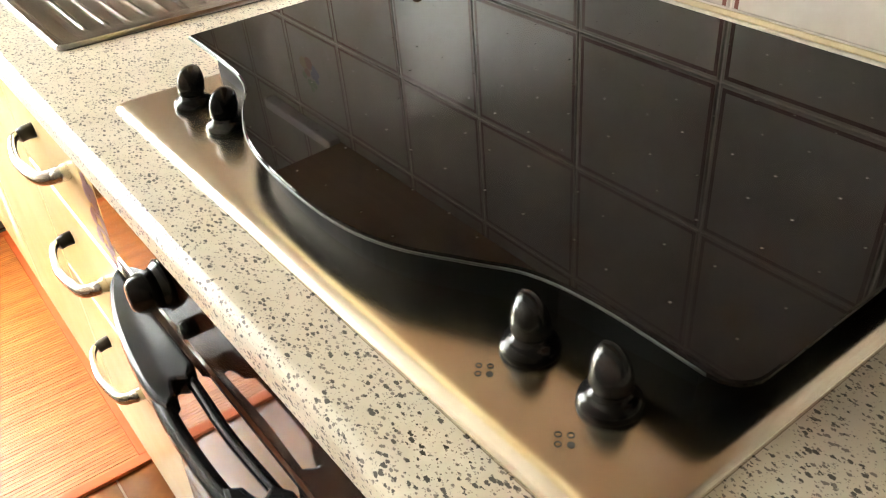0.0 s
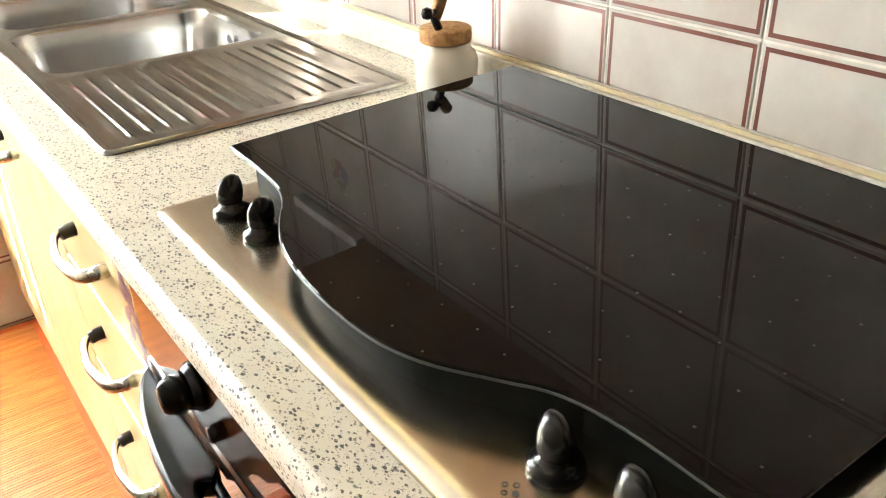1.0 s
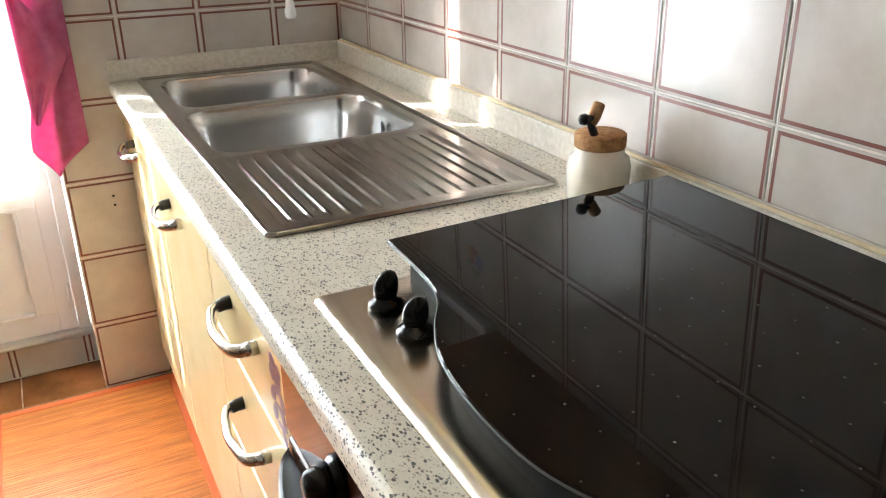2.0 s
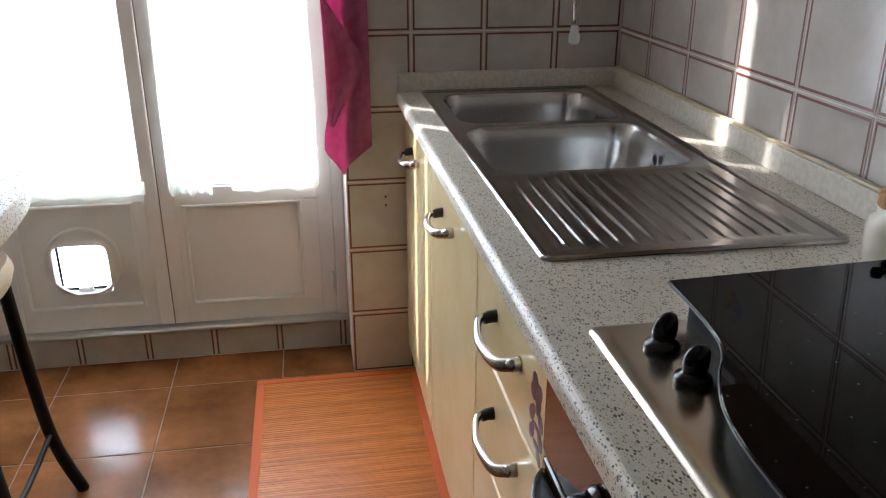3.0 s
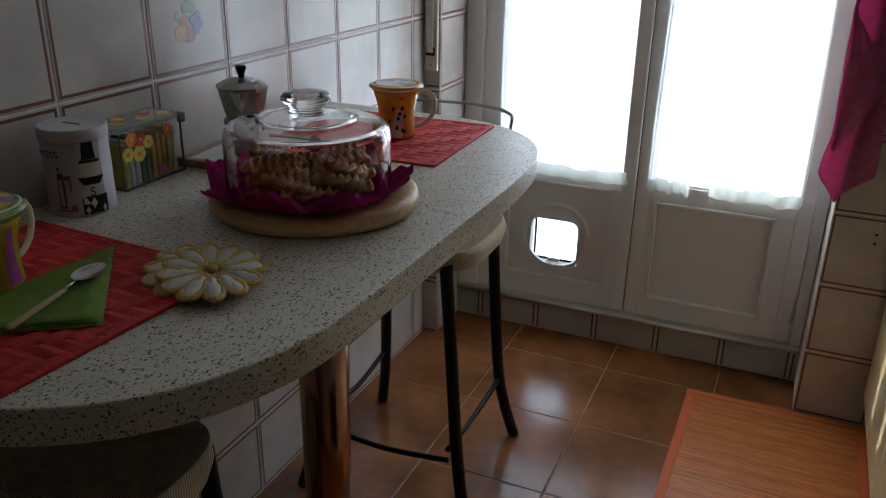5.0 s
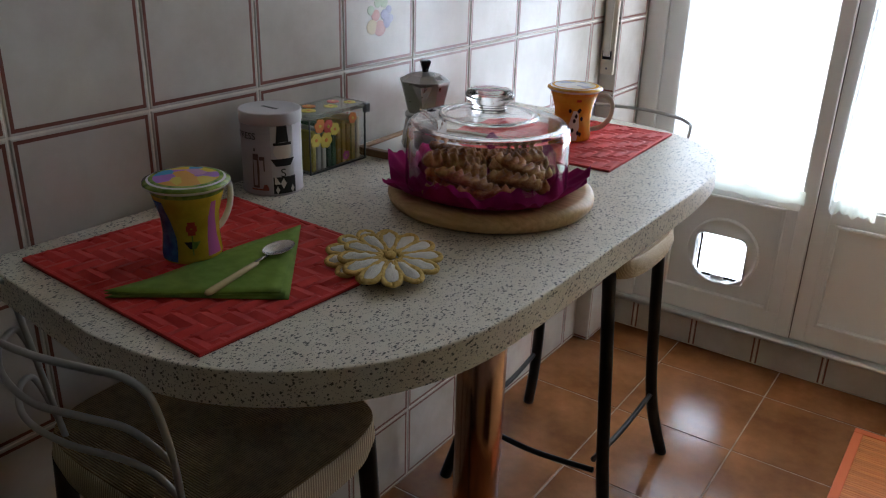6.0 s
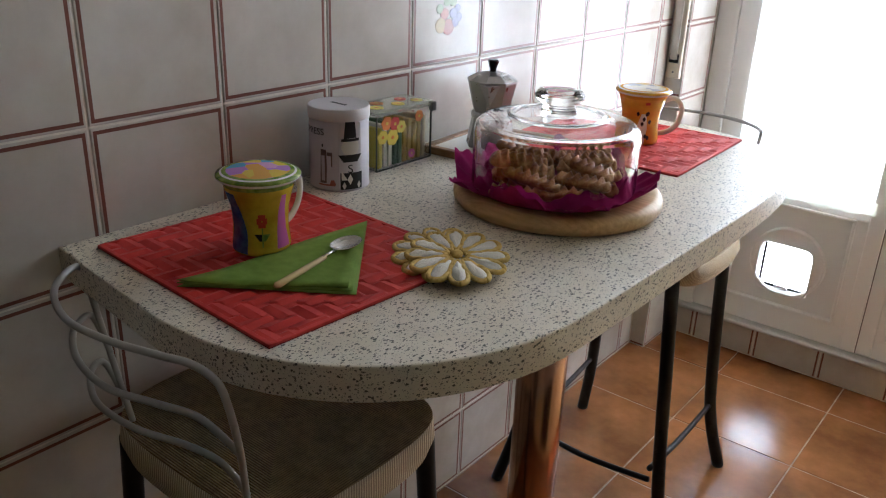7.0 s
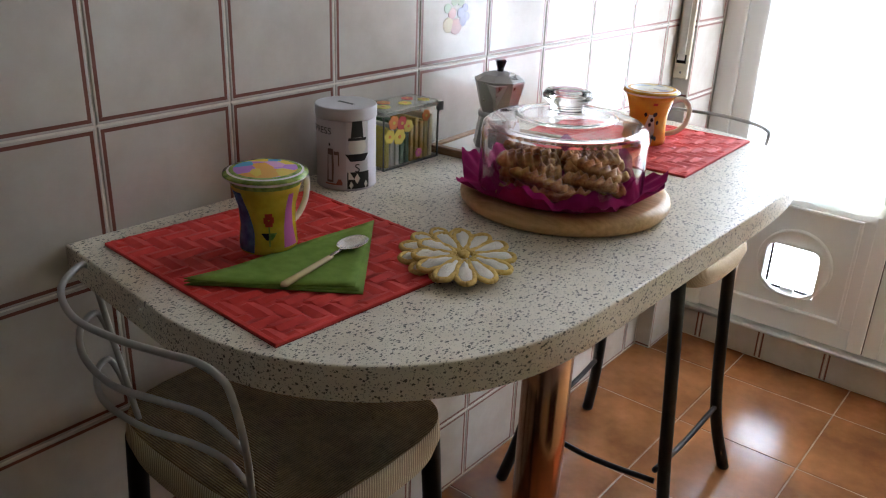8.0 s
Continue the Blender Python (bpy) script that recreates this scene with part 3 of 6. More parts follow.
# ---- oven ----
M_ovenglass = mat("brown_oven_glass", (0.05, 0.018, 0.008), 0.05, 0.0, IOR=1.52)
M_dial = mat("red_dial", (0.55, 0.09, 0.03), 0.3)
oven = thing("oven", "built-in oven with brown mirror glass and black knobs", "oven")
part("body", box(XF + 0.022, 0.203, 0.10, XR - 0.03, 0.819, 0.790), M_blackmat, oven)
part("control_panel", box(XF - 0.004, 0.203, 0.690, XF + 0.021, 0.819, 0.806, 0.003), M_ovenglass, oven)
od = part("oven_door", box(XF - 0.004, 0.203, 0.135, XF + 0.021, 0.819, 0.678, 0.004), M_ovenglass, oven)
part("vent_slot", box(XF + 0.004, 0.205, 0.6785, XF + 0.021, 0.817, 0.6895), M_black, oven)
part("plinth", box(XF + 0.035, 0.203, 0.0, XF + 0.05, 0.819, 0.132), M_cream, oven)
for xo, r in ((0.050, 0.0085), (0.016, 0.006)):
    part("handle_bar", tube(smooth_path([(XF - xo * 0.85, 0.640, 0.660), (XF - xo, 0.57, 0.658), (XF - xo - 0.002, 0.51, 0.657), (XF - xo, 0.45, 0.658), (XF - xo * 0.85, 0.38, 0.660)], 6), r, 10), M_black, od, "bowed black oven handle bar", smooth=True)
for base, sgn in ((0.812, -1), (0.210, 1)):
    ring = smooth_path([(XF - 0.006, base, 0), (XF - 0.026, base + sgn * 0.03, 0), (XF - 0.045, base + sgn * 0.10, 0), (XF - 0.056, base + sgn * 0.20, 0), (XF - 0.050, base + sgn * 0.245, 0)], 5)
    inner = smooth_path([(XF - 0.036, base + sgn * 0.235, 0), (XF - 0.030, base + sgn * 0.215, 0), (XF - 0.018, base + sgn * 0.22, 0), (XF - 0.006, base + sgn * 0.205, 0)], 4)
    part("handle_wing", slab([(p.x, p.y) for p in ring + inner], 0.646, 0.670, 0.005), M_black, od, "broad black end of the handle", smooth=False)


def round_knob(parent, m, r, h):
    k = part("knob", lathe([(0, 0), (r * 1.1, 0), (r * 1.15, h * 0.12), (r, h * 0.22), (r * 0.92, h * 0.3)], 24), M_black, parent, smooth=True)
    k.matrix_local = m
    bm = lathe([(0, h * 0.25), (r * 0.86, h * 0.28), (r * 0.9, h * 0.6), (r * 0.82, h * 0.88), (r * 0.6, h), (0, h * 1.03)], 24)
    for v in bm.verts:
        if v.co.z > h * 0.8:
            v.co.y *= 0.7
    g = part("grip", bm, M_black, k, smooth=True)
    return k


TX = Matrix.Rotation(radians(-90), 4, "Y")
for y, r in ((0.628, 0.022),):
    round_knob(oven, Matrix.Translation((XF - 0.004, y, 0.752)) @ TX, r, 0.036)
b = part("push_button", lathe([(0, 0), (0.009, 0), (0.009, 0.012), (0.007, 0.015), (0, 0.015)], 16), M_black, oven, smooth=True)
b.matrix_local = Matrix.Translation((XF - 0.004, 0.572, 0.738)) @ TX

# ---- hob ----
HX0, HX1, HY0, HY1 = 0.209, 0.722, 0.135, 0.812
M_edgeglass = mat("glass_edge", (0.06, 0.07, 0.068), 0.35)
hob = thing("gas_hob", "stainless steel hob with a folded dark glass lid", "hob")
def stepped_plate(x0, x1, y0, y1, z, prof):
    """A pressed sheet: a rounded rim that rises over the insets in prof to a flat top."""
    bm = bmesh.new()
    rings = []
    for s, h in prof:
        r, pts = max(0.004, 0.012 - s * 0.3), []
        for cx_, cy_, a0 in ((x1 - s - r, y1 - s - r, 0), (x0 + s + r, y1 - s - r, 90), (x0 + s + r, y0 + s + r, 180), (x1 - s - r, y0 + s + r, 270)):
            for k in range(5):
                a = radians(a0 + 22.5 * k)
                pts.append(bm.verts.new((cx_ + r * math.cos(a), cy_ + r * math.sin(a), z + h)))
        rings.append(pts)
    for a, c in zip(rings, rings[1:]):
        for i in range(20):
            bm.faces.new((a[i], a[(i + 1) % 20], c[(i + 1) % 20], c[i]))
    bm.faces.new(rings[-1])
    bm.faces.new(rings[0][::-1])
    bmesh.ops.recalc_face_normals(bm, faces=bm.faces[:])
    return bm


bm = stepped_plate(HX0 - 0.002, HX1, HY0 - 0.002, HY1 + 0.002, ZK, [(0, 0.0), (0.0006, 0.0022), (0.0025, 0.0044), (0.006, 0.0062), (0.011, 0.0074), (0.017, 0.0079), (0.022, 0.008), (0.026, 0.008)])
part("plate", bm, M_steel, hob, "brushed stainless steel plate", smooth=True)
LZ = 0.893
wave = [(0.308, 0.831), (0.306, 0.760), (0.301, 0.700), (0.290, 0.664), (0.268, 0.626), (0.247, 0.575), (0.237, 0.510), (0.237, 0.430), (0.250, 0.375), (0.277, 0.327), (0.298, 0.290), (0.307, 0.240), (0.308, 0.165)]
path = [(p.x, p.y) for p in smooth_path([(x, y, 0) for x, y in wave], 5)]
out = path + [(0.330 - 0.022 * math.cos(radians(15 * k)), 0.163 - 0.021 * math.sin(radians(15 * k))) for k in range(1, 7)] + [(0.722, 0.140), (0.722, 0.832), (0.318, 0.832)]
TILT = math.tan(radians(1.6))     # the closed lid rises a little towards its hinge
lid_bm = slab(out, LZ - 0.005, LZ, 0.0012, 1)
for v in lid_bm.verts:
    v.co.z += (v.co.x - 0.305) * TILT
part("glass_lid", lid_bm, M_lidglass, hob, "dark smoked glass lid with a wavy front edge", smooth=False)
edge = [(x + 0.0002, y, LZ - 0.003 + (x - 0.305) * TILT) for x, y in path]
part("edge_trim", tube(edge, 0.0013, 6), M_edgeglass, hob, "thin pale glass edge", smooth=True)
# Block under the lid: black burner body and shaded gap in one.
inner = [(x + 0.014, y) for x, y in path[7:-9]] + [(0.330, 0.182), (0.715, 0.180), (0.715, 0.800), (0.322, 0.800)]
part("under_lid", slab(inner, ZK + 0.008, LZ - 0.0055), M_lidshade, hob, "black burner well closed by the lid")
part("hinge_bar", tube([(0.724, 0.15, 0.893), (0.724, 0.82, 0.893)], 0.006, 8), M_black, hob, smooth=True)


def hob_knob(x, y, turn):
    k = part("knob", lathe([(0, 0), (0.0215, 0), (0.0225, 0.003), (0.021, 0.008), (0.0165, 0.011), (0.0135, 0.0125), (0.0130, 0.018), (0.0, 0.018)], 28), M_black, hob, "glossy black control knob", smooth=True)
    k.matrix_local = pose(x, y, ZK + 0.008, 0, 0, turn) @ Matrix.Diagonal((0.87, 0.87, 0.88, 1))
    bm = bmesh.new()
    add_lathe(bm, [(0, 0.012), (0.0125, 0.014), (0.0152, 0.019), (0.0165, 0.027), (0.0160, 0.035), (0.0130, 0.042), (0.0075, 0.0455), (0, 0.0465)], 24)
    for v in bm.verts:
        f = min(1.0, max(0.0, (v.co.z - 0.018) / 0.026))
        v.co.y *= 1.0 - 0.42 * f
        v.co.x += 0.004 * f
    part("grip", bm, M_black, k, smooth=True)
    return k


for x, y, tn in ((0.268, 0.745, 20), (0.270, 0.676, 15), (0.278, 0.268, 75), (0.281, 0.205, 75)):
    hob_knob(x, y, tn)
M_print = mat("grey_print", (0.10, 0.09, 0.08), 0.6)
for x, y in ((0.244, 0.272), (0.242, 0.202)):
    for dx, dy, fill in ((0, -0.005, 1), (0.005, 0, 0), (-0.005, 0, 0), (0, 0.005, 0)):
        b = bmesh.new()
        if fill:
            add_lathe(b, [(0, 0.0003), (0.0022, 0.0003), (0.0022, 0)], 14)
        else:
            add_lathe(b, [(0.0021, 0), (0.0021, 0.0003), (0.0016, 0.0003), (0.0016, 0)], 14)
        d = part("burner_mark", b, M_print, hob)
        d.location = (x + dx, y + dy, ZK + 0.0081)

# ---- sink ----
sink = thing("sink", "stainless steel sink with two bowls and a ribbed drainer", "sink")
SZ = ZK + 0.003
sx0, sx1, sy0, sy1 = 0.213, 0.672, 1.010, 2.180
def rrect(x0, x1, y0, y1, r, n=6):
    pts = []
    for cx_, cy_, a0 in ((x1 - r, y1 - r, 0), (x0 + r, y1 - r, 90), (x0 + r, y0 + r, 180), (x1 - r, y0 + r, 270)):
        for k in range(n + 1):
            a = radians(a0 + 90 * k / n)
            pts.append((cx_ + r * math.cos(a), cy_ + r * math.sin(a)))
    return pts
B1 = (0.243, 0.636, 1.418, 1.765)
B2 = (0.252, 0.640, 1.800, 2.130)
def deck(bm, x0, x1, y0, y1, z, hole):
    o = [bm.verts.new((x, y, z)) for x, y in rrect(x0, x1, y0, y1, 0.002)]
    s0 = [bm.verts.new((x, y, z)) for x, y in rrect(hole[0] - 0.004, hole[1] + 0.004, hole[2] - 0.004, hole[3] + 0.004, 0.058)]
    h = [bm.verts.new((x, y, z - 0.0006)) for x, y in rrect(*hole, 0.055)]
    for i in range(len(h)):
        bm.faces.new((s0[i], s0[(i + 1) % len(h)], h[(i + 1) % len(h)], h[i]))
    m = len(o)
    for i in range(m):
        bm.faces.new((o[i], o[(i + 1) % m], s0[(i + 1) % m], s0[i]))
    prev = h
    for r, s, dz in ((0.055, 0.002, -0.003), (0.055, 0.004, -0.010), (0.055, 0.008, -0.05), (0.055, 0.016, -0.135), (0.06, 0.033, -0.163), (0.05, 0.075, -0.172)):
        ring = [bm.verts.new((x, y, z + dz)) for x, y in rrect(hole[0] + s, hole[1] - s, hole[2] + s, hole[3] - s, r)]
        for i in range(m):
            bm.faces.new((prev[i], prev[(i + 1) % m], ring[(i + 1) % m], ring[i]))
        prev = ring
    bm.faces.new(prev)
for ya, yb_, hole in ((1.40, 1.7825, B1), (1.7825, sy1 - 0.012, B2)):
    bm = bmesh.new()
    deck(bm, sx0 + 0.012, sx1 - 0.012, ya, yb_, SZ, hole)
    bmesh.ops.recalc_face_normals(bm, faces=bm.faces[:])
    if sum(f.normal.z * f.calc_area() for f in bm.faces) < 0:
        bmesh.ops.reverse_faces(bm, faces=bm.faces[:])
    part("bowl", bm, M_bowl, sink, "pressed steel bowl", smooth=True)
# drainer with ribs
bm = bmesh.new()
nx, ny = 420, 44
x0d, x1d, y0d, y1d = sx0 + 0.012, sx1 - 0.012, sy0 + 0.012, 1.40
grid = []
for j in range(ny + 1):
    y = y0d + (y1d - y0d) * j / ny
    row = []
    for i in range(nx + 1):
        x = x0d + (x1d - x0d) * i / nx
        z = SZ
        e = min((y - y0d - 0.018) / 0.02, (y1d - 0.012 - y) / 0.02, (x - x0d - 0.018) / 0.012, (x1d - 0.028 - x) / 0.012)
        e = min(max(e, 0.0), 1.0)
        ph = (x - 0.263) / 0.0265 + 0.5
        fr = ph - math.floor(ph)
        ridge = max(0.0, 1 - abs(fr - 0.5) / 0.18)
        ends = min(max(min((y - y0d - 0.022) / 0.03, (y1d - 0.014 - y) / 0.03), 0.0), 1.0)
        z += -0.0030 * e + 0.0028 * e * ends * ridge * ridge * (3 - 2 * ridge)
        row.append(bm.verts.new((x, y, z)))
    grid.append(row)
for a, b in zip(grid, grid[1:]):
    for i in range(nx):
        bm.faces.new((a[i], a[i + 1], b[i + 1], b[i]))
part("drainer", bm, M_sink, sink, "ribbed steel drainer", smooth=True)
bm = bmesh.new()
fr = [rrect(sx0 - 0.001, sx1 + 0.001, sy0 - 0.001, sy1 + 0.001, 0.014), rrect(sx0, sx1, sy0, sy1, 0.014), rrect(sx0 + 0.005, sx1 - 0.005, sy0 + 0.005, sy1 - 0.005, 0.011), rrect(sx0 + 0.0125, sx1 - 0.0125, sy0 + 0.0125, sy1 - 0.0125, 0.003)]
zz = [ZK + 0.0005, ZK + 0.006, ZK + 0.0075, SZ]
rg = [[bm.verts.new((x, y, z)) for x, y in o] for o, z in zip(fr, zz)]
for a, b in zip(rg, rg[1:]):
    m = len(a)
    for i in range(m):
        bm.faces.new((a[i], a[(i + 1) % m], b[(i + 1) % m], b[i]))
bmesh.ops.recalc_face_normals(bm, faces=bm.faces[:])
part("rim", bm, M_sink, sink, smooth=True)
for bx in (B1, B2):
    part("drain", lathe([(0.0, 0.001), (0.03, 0.001), (0.038, 0.003), (0.042, 0.001)], 24, ((bx[0] + bx[1]) / 2, (bx[2] + bx[3]) / 2, SZ - 0.172)), M_chrome, sink, smooth=True)
    part("overflow", lathe([(0.0, 0.0), (0.010, 0.001), (0.012, 0.0)], 16, (0, 0, 0)), M_black, sink).matrix_local = Matrix.Translation((bx[1] - 0.014, (bx[2] + bx[3]) / 2, SZ - 0.04)) @ Matrix.Rotation(radians(-90), 4, "Y")

tap = thing("wall_tap", "chrome wall tap with a long spout over the sink", "tap")
part("spout", tube(smooth_path([(0.593, YF - 0.012, 1.40), (0.597, YF - 0.06, 1.41), (0.582, YF - 0.17, 1.40), (0.567, YF - 0.215, 1.34), (0.562, YF - 0.22, 1.20), (0.562, YF - 0.22, 1.036)], 6), 0.0075, 12), M_chrome, tap, smooth=True)
part("nozzle", lathe([(0.0, 0.0), (0.010, 0.0), (0.014, 0.006), (0.0145, 0.020), (0.011, 0.028), (0.009, 0.045), (0.0, 0.045)], 20, (0.562, YF - 0.22, 0.992)), mat("clear_plastic", (0.75, 0.75, 0.74), 0.15, 0.0), tap, "translucent plastic nozzle", smooth=True)
part("wall_rose", lathe([(0.0, 0.0), (0.03, 0.0), (0.028, 0.012), (0.0, 0.014)], 24), M_chrome, tap, smooth=True).matrix_local = Matrix.Translation((0.597, YF - 0.001, 1.40)) @ Matrix.Rotation(radians(90), 4, "X")

# ---- wall cabinet over the hob ----
M_brown = mat("brown_veneer", (0.20, 0.10, 0.05), 0.5)
col_noise(M_brown, (0.34, 0.20, 0.11), (0.44, 0.27, 0.155), 6, stretch=(12, 1, 12))
wc = thing("wall_cabinet", "brown-bottomed wall cabinet hanging over the hob", "wall cabinet")
part("body", box(0.46, -0.30, 1.44, XR - 0.001, 1.40, 2.15, 0.003), M_brown, wc)
part("door", box(0.440, -0.30, 1.44, 0.459, 0.548, 2.15, 0.003), M_cream, wc)
part("door", box(0.440, 0.552, 1.44, 0.459, 1.40, 2.15, 0.003), M_cream, wc)
part("light_strip", box(0.735, 1.402, 1.43, XR - 0.002, 1.70, 1.455, 0.004), M_white, wc)

# ---- breakfast table ----
pts = [(-0.880, 0.384), (-0.800, 0.390), (-0.732, 0.410), (-0.674, 0.444), (-0.629, 0.486), (-0.595, 0.534), (-0.567, 0.598), (-0.552, 0.670), (-0.547, 0.780), (-0.545, 0.900), (-0.542, 1.080), (-0.540, 1.230), (-0.543, 1.330), (-0.552, 1.415), (-0.574, 1.490), (-0.616, 1.556), (-0.678, 1.608), (-0.755, 1.640), (-0.850, 1.652)]
ol = [(p.x, p.y) for p in smooth_path([(x, y, 0) for x, y in pts], 4)]
outline = [(XL + 0.001, 0.413), (-1.02, 0.400)] + ol + [(XL + 0.001, 1.658)]
table = thing("breakfast_table", "speckled wall table with a rounded end on one steel leg", "table")
part("tabletop", slab(outline, ZT - 0.042, ZT, 0.0025, 2), M_tabletop, table)
PX, PY = -0.752, 0.972
M_tubesteel = mat("polished_steel", (0.44, 0.24, 0.155), 0.20, 1.0)
leg = part("leg", lathe([(0.0, 0.012), (0.040, 0.012), (0.040, ZT - 0.046), (0.0, ZT - 0.046)], 32, (PX, PY, 0)), M_tubesteel, table, "polished round copper-toned steel leg", smooth=True)
part("foot_plate", lathe([(0.0, 0.0), (0.055, 0.0), (0.055, 0.008), (0.045, 0.013), (0.040, 0.03)], 32, (PX, PY, 0)), M_tubesteel, table, smooth=True)
part("fixing_plate", lathe([(0.040, -0.012), (0.055, -0.006), (0.055, 0.0), (0.0, 0.0)], 32, (PX, PY, ZT - 0.0425)), M_tubesteel, table, smooth=True)

# ---- bar stools ----
M_rush = mat("woven_rush", (0.42, 0.30, 0.15), 0.75)
_p = nd(M_rush, "ShaderNodeTexCoord").outputs["Object"]
_x = nd(M_rush, "ShaderNodeSeparateXYZ")
ln(M_rush, _p, _x.inputs[0])


# rush strands run parallel to the nearest edge and meet on the diagonals
_r = math_node(M_rush, "MAXIMUM", math_node(M_rush, "ABSOLUTE", _x.outputs[0]), math_node(M_rush, "ABSOLUTE", _x.outputs[1]))
_w = math_node(M_rush, "MULTIPLY", noise_tex(M_rush, 30, 3, 0.6, vec=_p), 0.0008)
_s = math_node(M_rush, "SINE", math_node(M_rush, "MULTIPLY", math_node(M_rush, "ADD", _r, _w), 1700.0))
_h = math_node(M_rush, "MULTIPLY", math_node(M_rush, "ADD", _s, 1.0), 0.5)
_c1 = ramp(M_rush, _h, [(0.0, (0.15, 0.09, 0.04)), (0.6, (0.40, 0.27, 0.125))])
_c2 = ramp(M_rush, noise_tex(M_rush, 60, 4, 0.7, vec=_p), [(0.3, (0.55, 0.52, 0.48)), (0.7, (1, 1, 1))])
ln(M_rush, mix(M_rush, 1.0, _c1, _c2, "MULTIPLY"), bsdf(M_rush).inputs["Base Color"])
bump(M_rush, _h, 0.7, 0.002)
# where the strands turn down over the edge they run across it
M_rushedge = mat("rush_edge", (0.42, 0.30, 0.15), 0.75)
_p = nd(M_rushedge, "ShaderNodeTexCoord").outputs["Object"]
_x = nd(M_rushedge, "ShaderNodeSeparateXYZ")
ln(M_rushedge, _p, _x.inputs[0])
_q = math_node(M_rushedge, "ADD", _x.outputs[0], _x.outputs[1])
_h = math_node(M_rushedge, "MULTIPLY", math_node(M_rushedge, "ADD", math_node(M_rushedge, "SINE", math_node(M_rushedge, "MULTIPLY", _q, 1500.0)), 1.0), 0.5)
ln(M_rushedge, ramp(M_rushedge, _h, [(0.0, (0.30, 0.22, 0.13)), (0.6, (0.62, 0.50, 0.33))]), bsdf(M_rushedge).inputs["Base Color"])
bump(M_rushedge, _h, 0.7, 0.002)
M_greymetal = mat("pale_grey_paint", (0.40, 0.39, 0.375), 0.35, 0.2)
M_blackmetal = mat("black_paint", (0.008, 0.007, 0.0065), 0.5)
bsdf(M_blackmetal).inputs["Specular IOR Level"].default_value = 0.3
SH = 0.648


def rush_seat():
    """Four woven triangles: strands run along the edges and meet on the diagonals."""
    bm = bmesh.new()
    w, d = 0.190, 0.172
    def height(u, v):
        r = max(abs(u), abs(v))
        return SH - 0.012 * (1 - r) - (0.020 * max(0, (r - 0.93) / 0.07) ** 2)
    N = 96
    g = []
    for j in range(N + 1):
        row = []
        for i in range(N + 1):
            u, v = -1 + 2 * i / N, -1 + 2 * j / N
            k = 1 - 0.21 * (u * u * v * v) ** 1.6
            row.append(bm.verts.new((u * w * k * (1.0 + 0.03 * (1 - v * v)), v * d * k * (1.0 + 0.03 * (1 - u * u)), height(u, v))))
        g.append(row)
    for a, b in zip(g, g[1:]):
        for i in range(N):
            f = bm.faces.new((a[i], a[i + 1], b[i + 1], b[i]))
            j = g.index(a)
            if max(abs(2 * i + 1 - N), abs(2 * j + 1 - N)) > 0.93 * N:
                f.material_index = 1
    ext = bmesh.ops.extrude_edge_only(bm, edges=[e for e in bm.edges if e.is_boundary])
    for v in [q for q in ext["geom"] if isinstance(q, bmesh.types.BMVert)]:
        v.co.z = SH - 0.045
        v.co.x *= 0.96
        v.co.y *= 0.96
    for q in ext["geom"]:
        if isinstance(q, bmesh.types.BMFace):
            q.material_index = 1
    bmesh.ops.recalc_face_normals(bm, faces=bm.faces[:])
    return bm


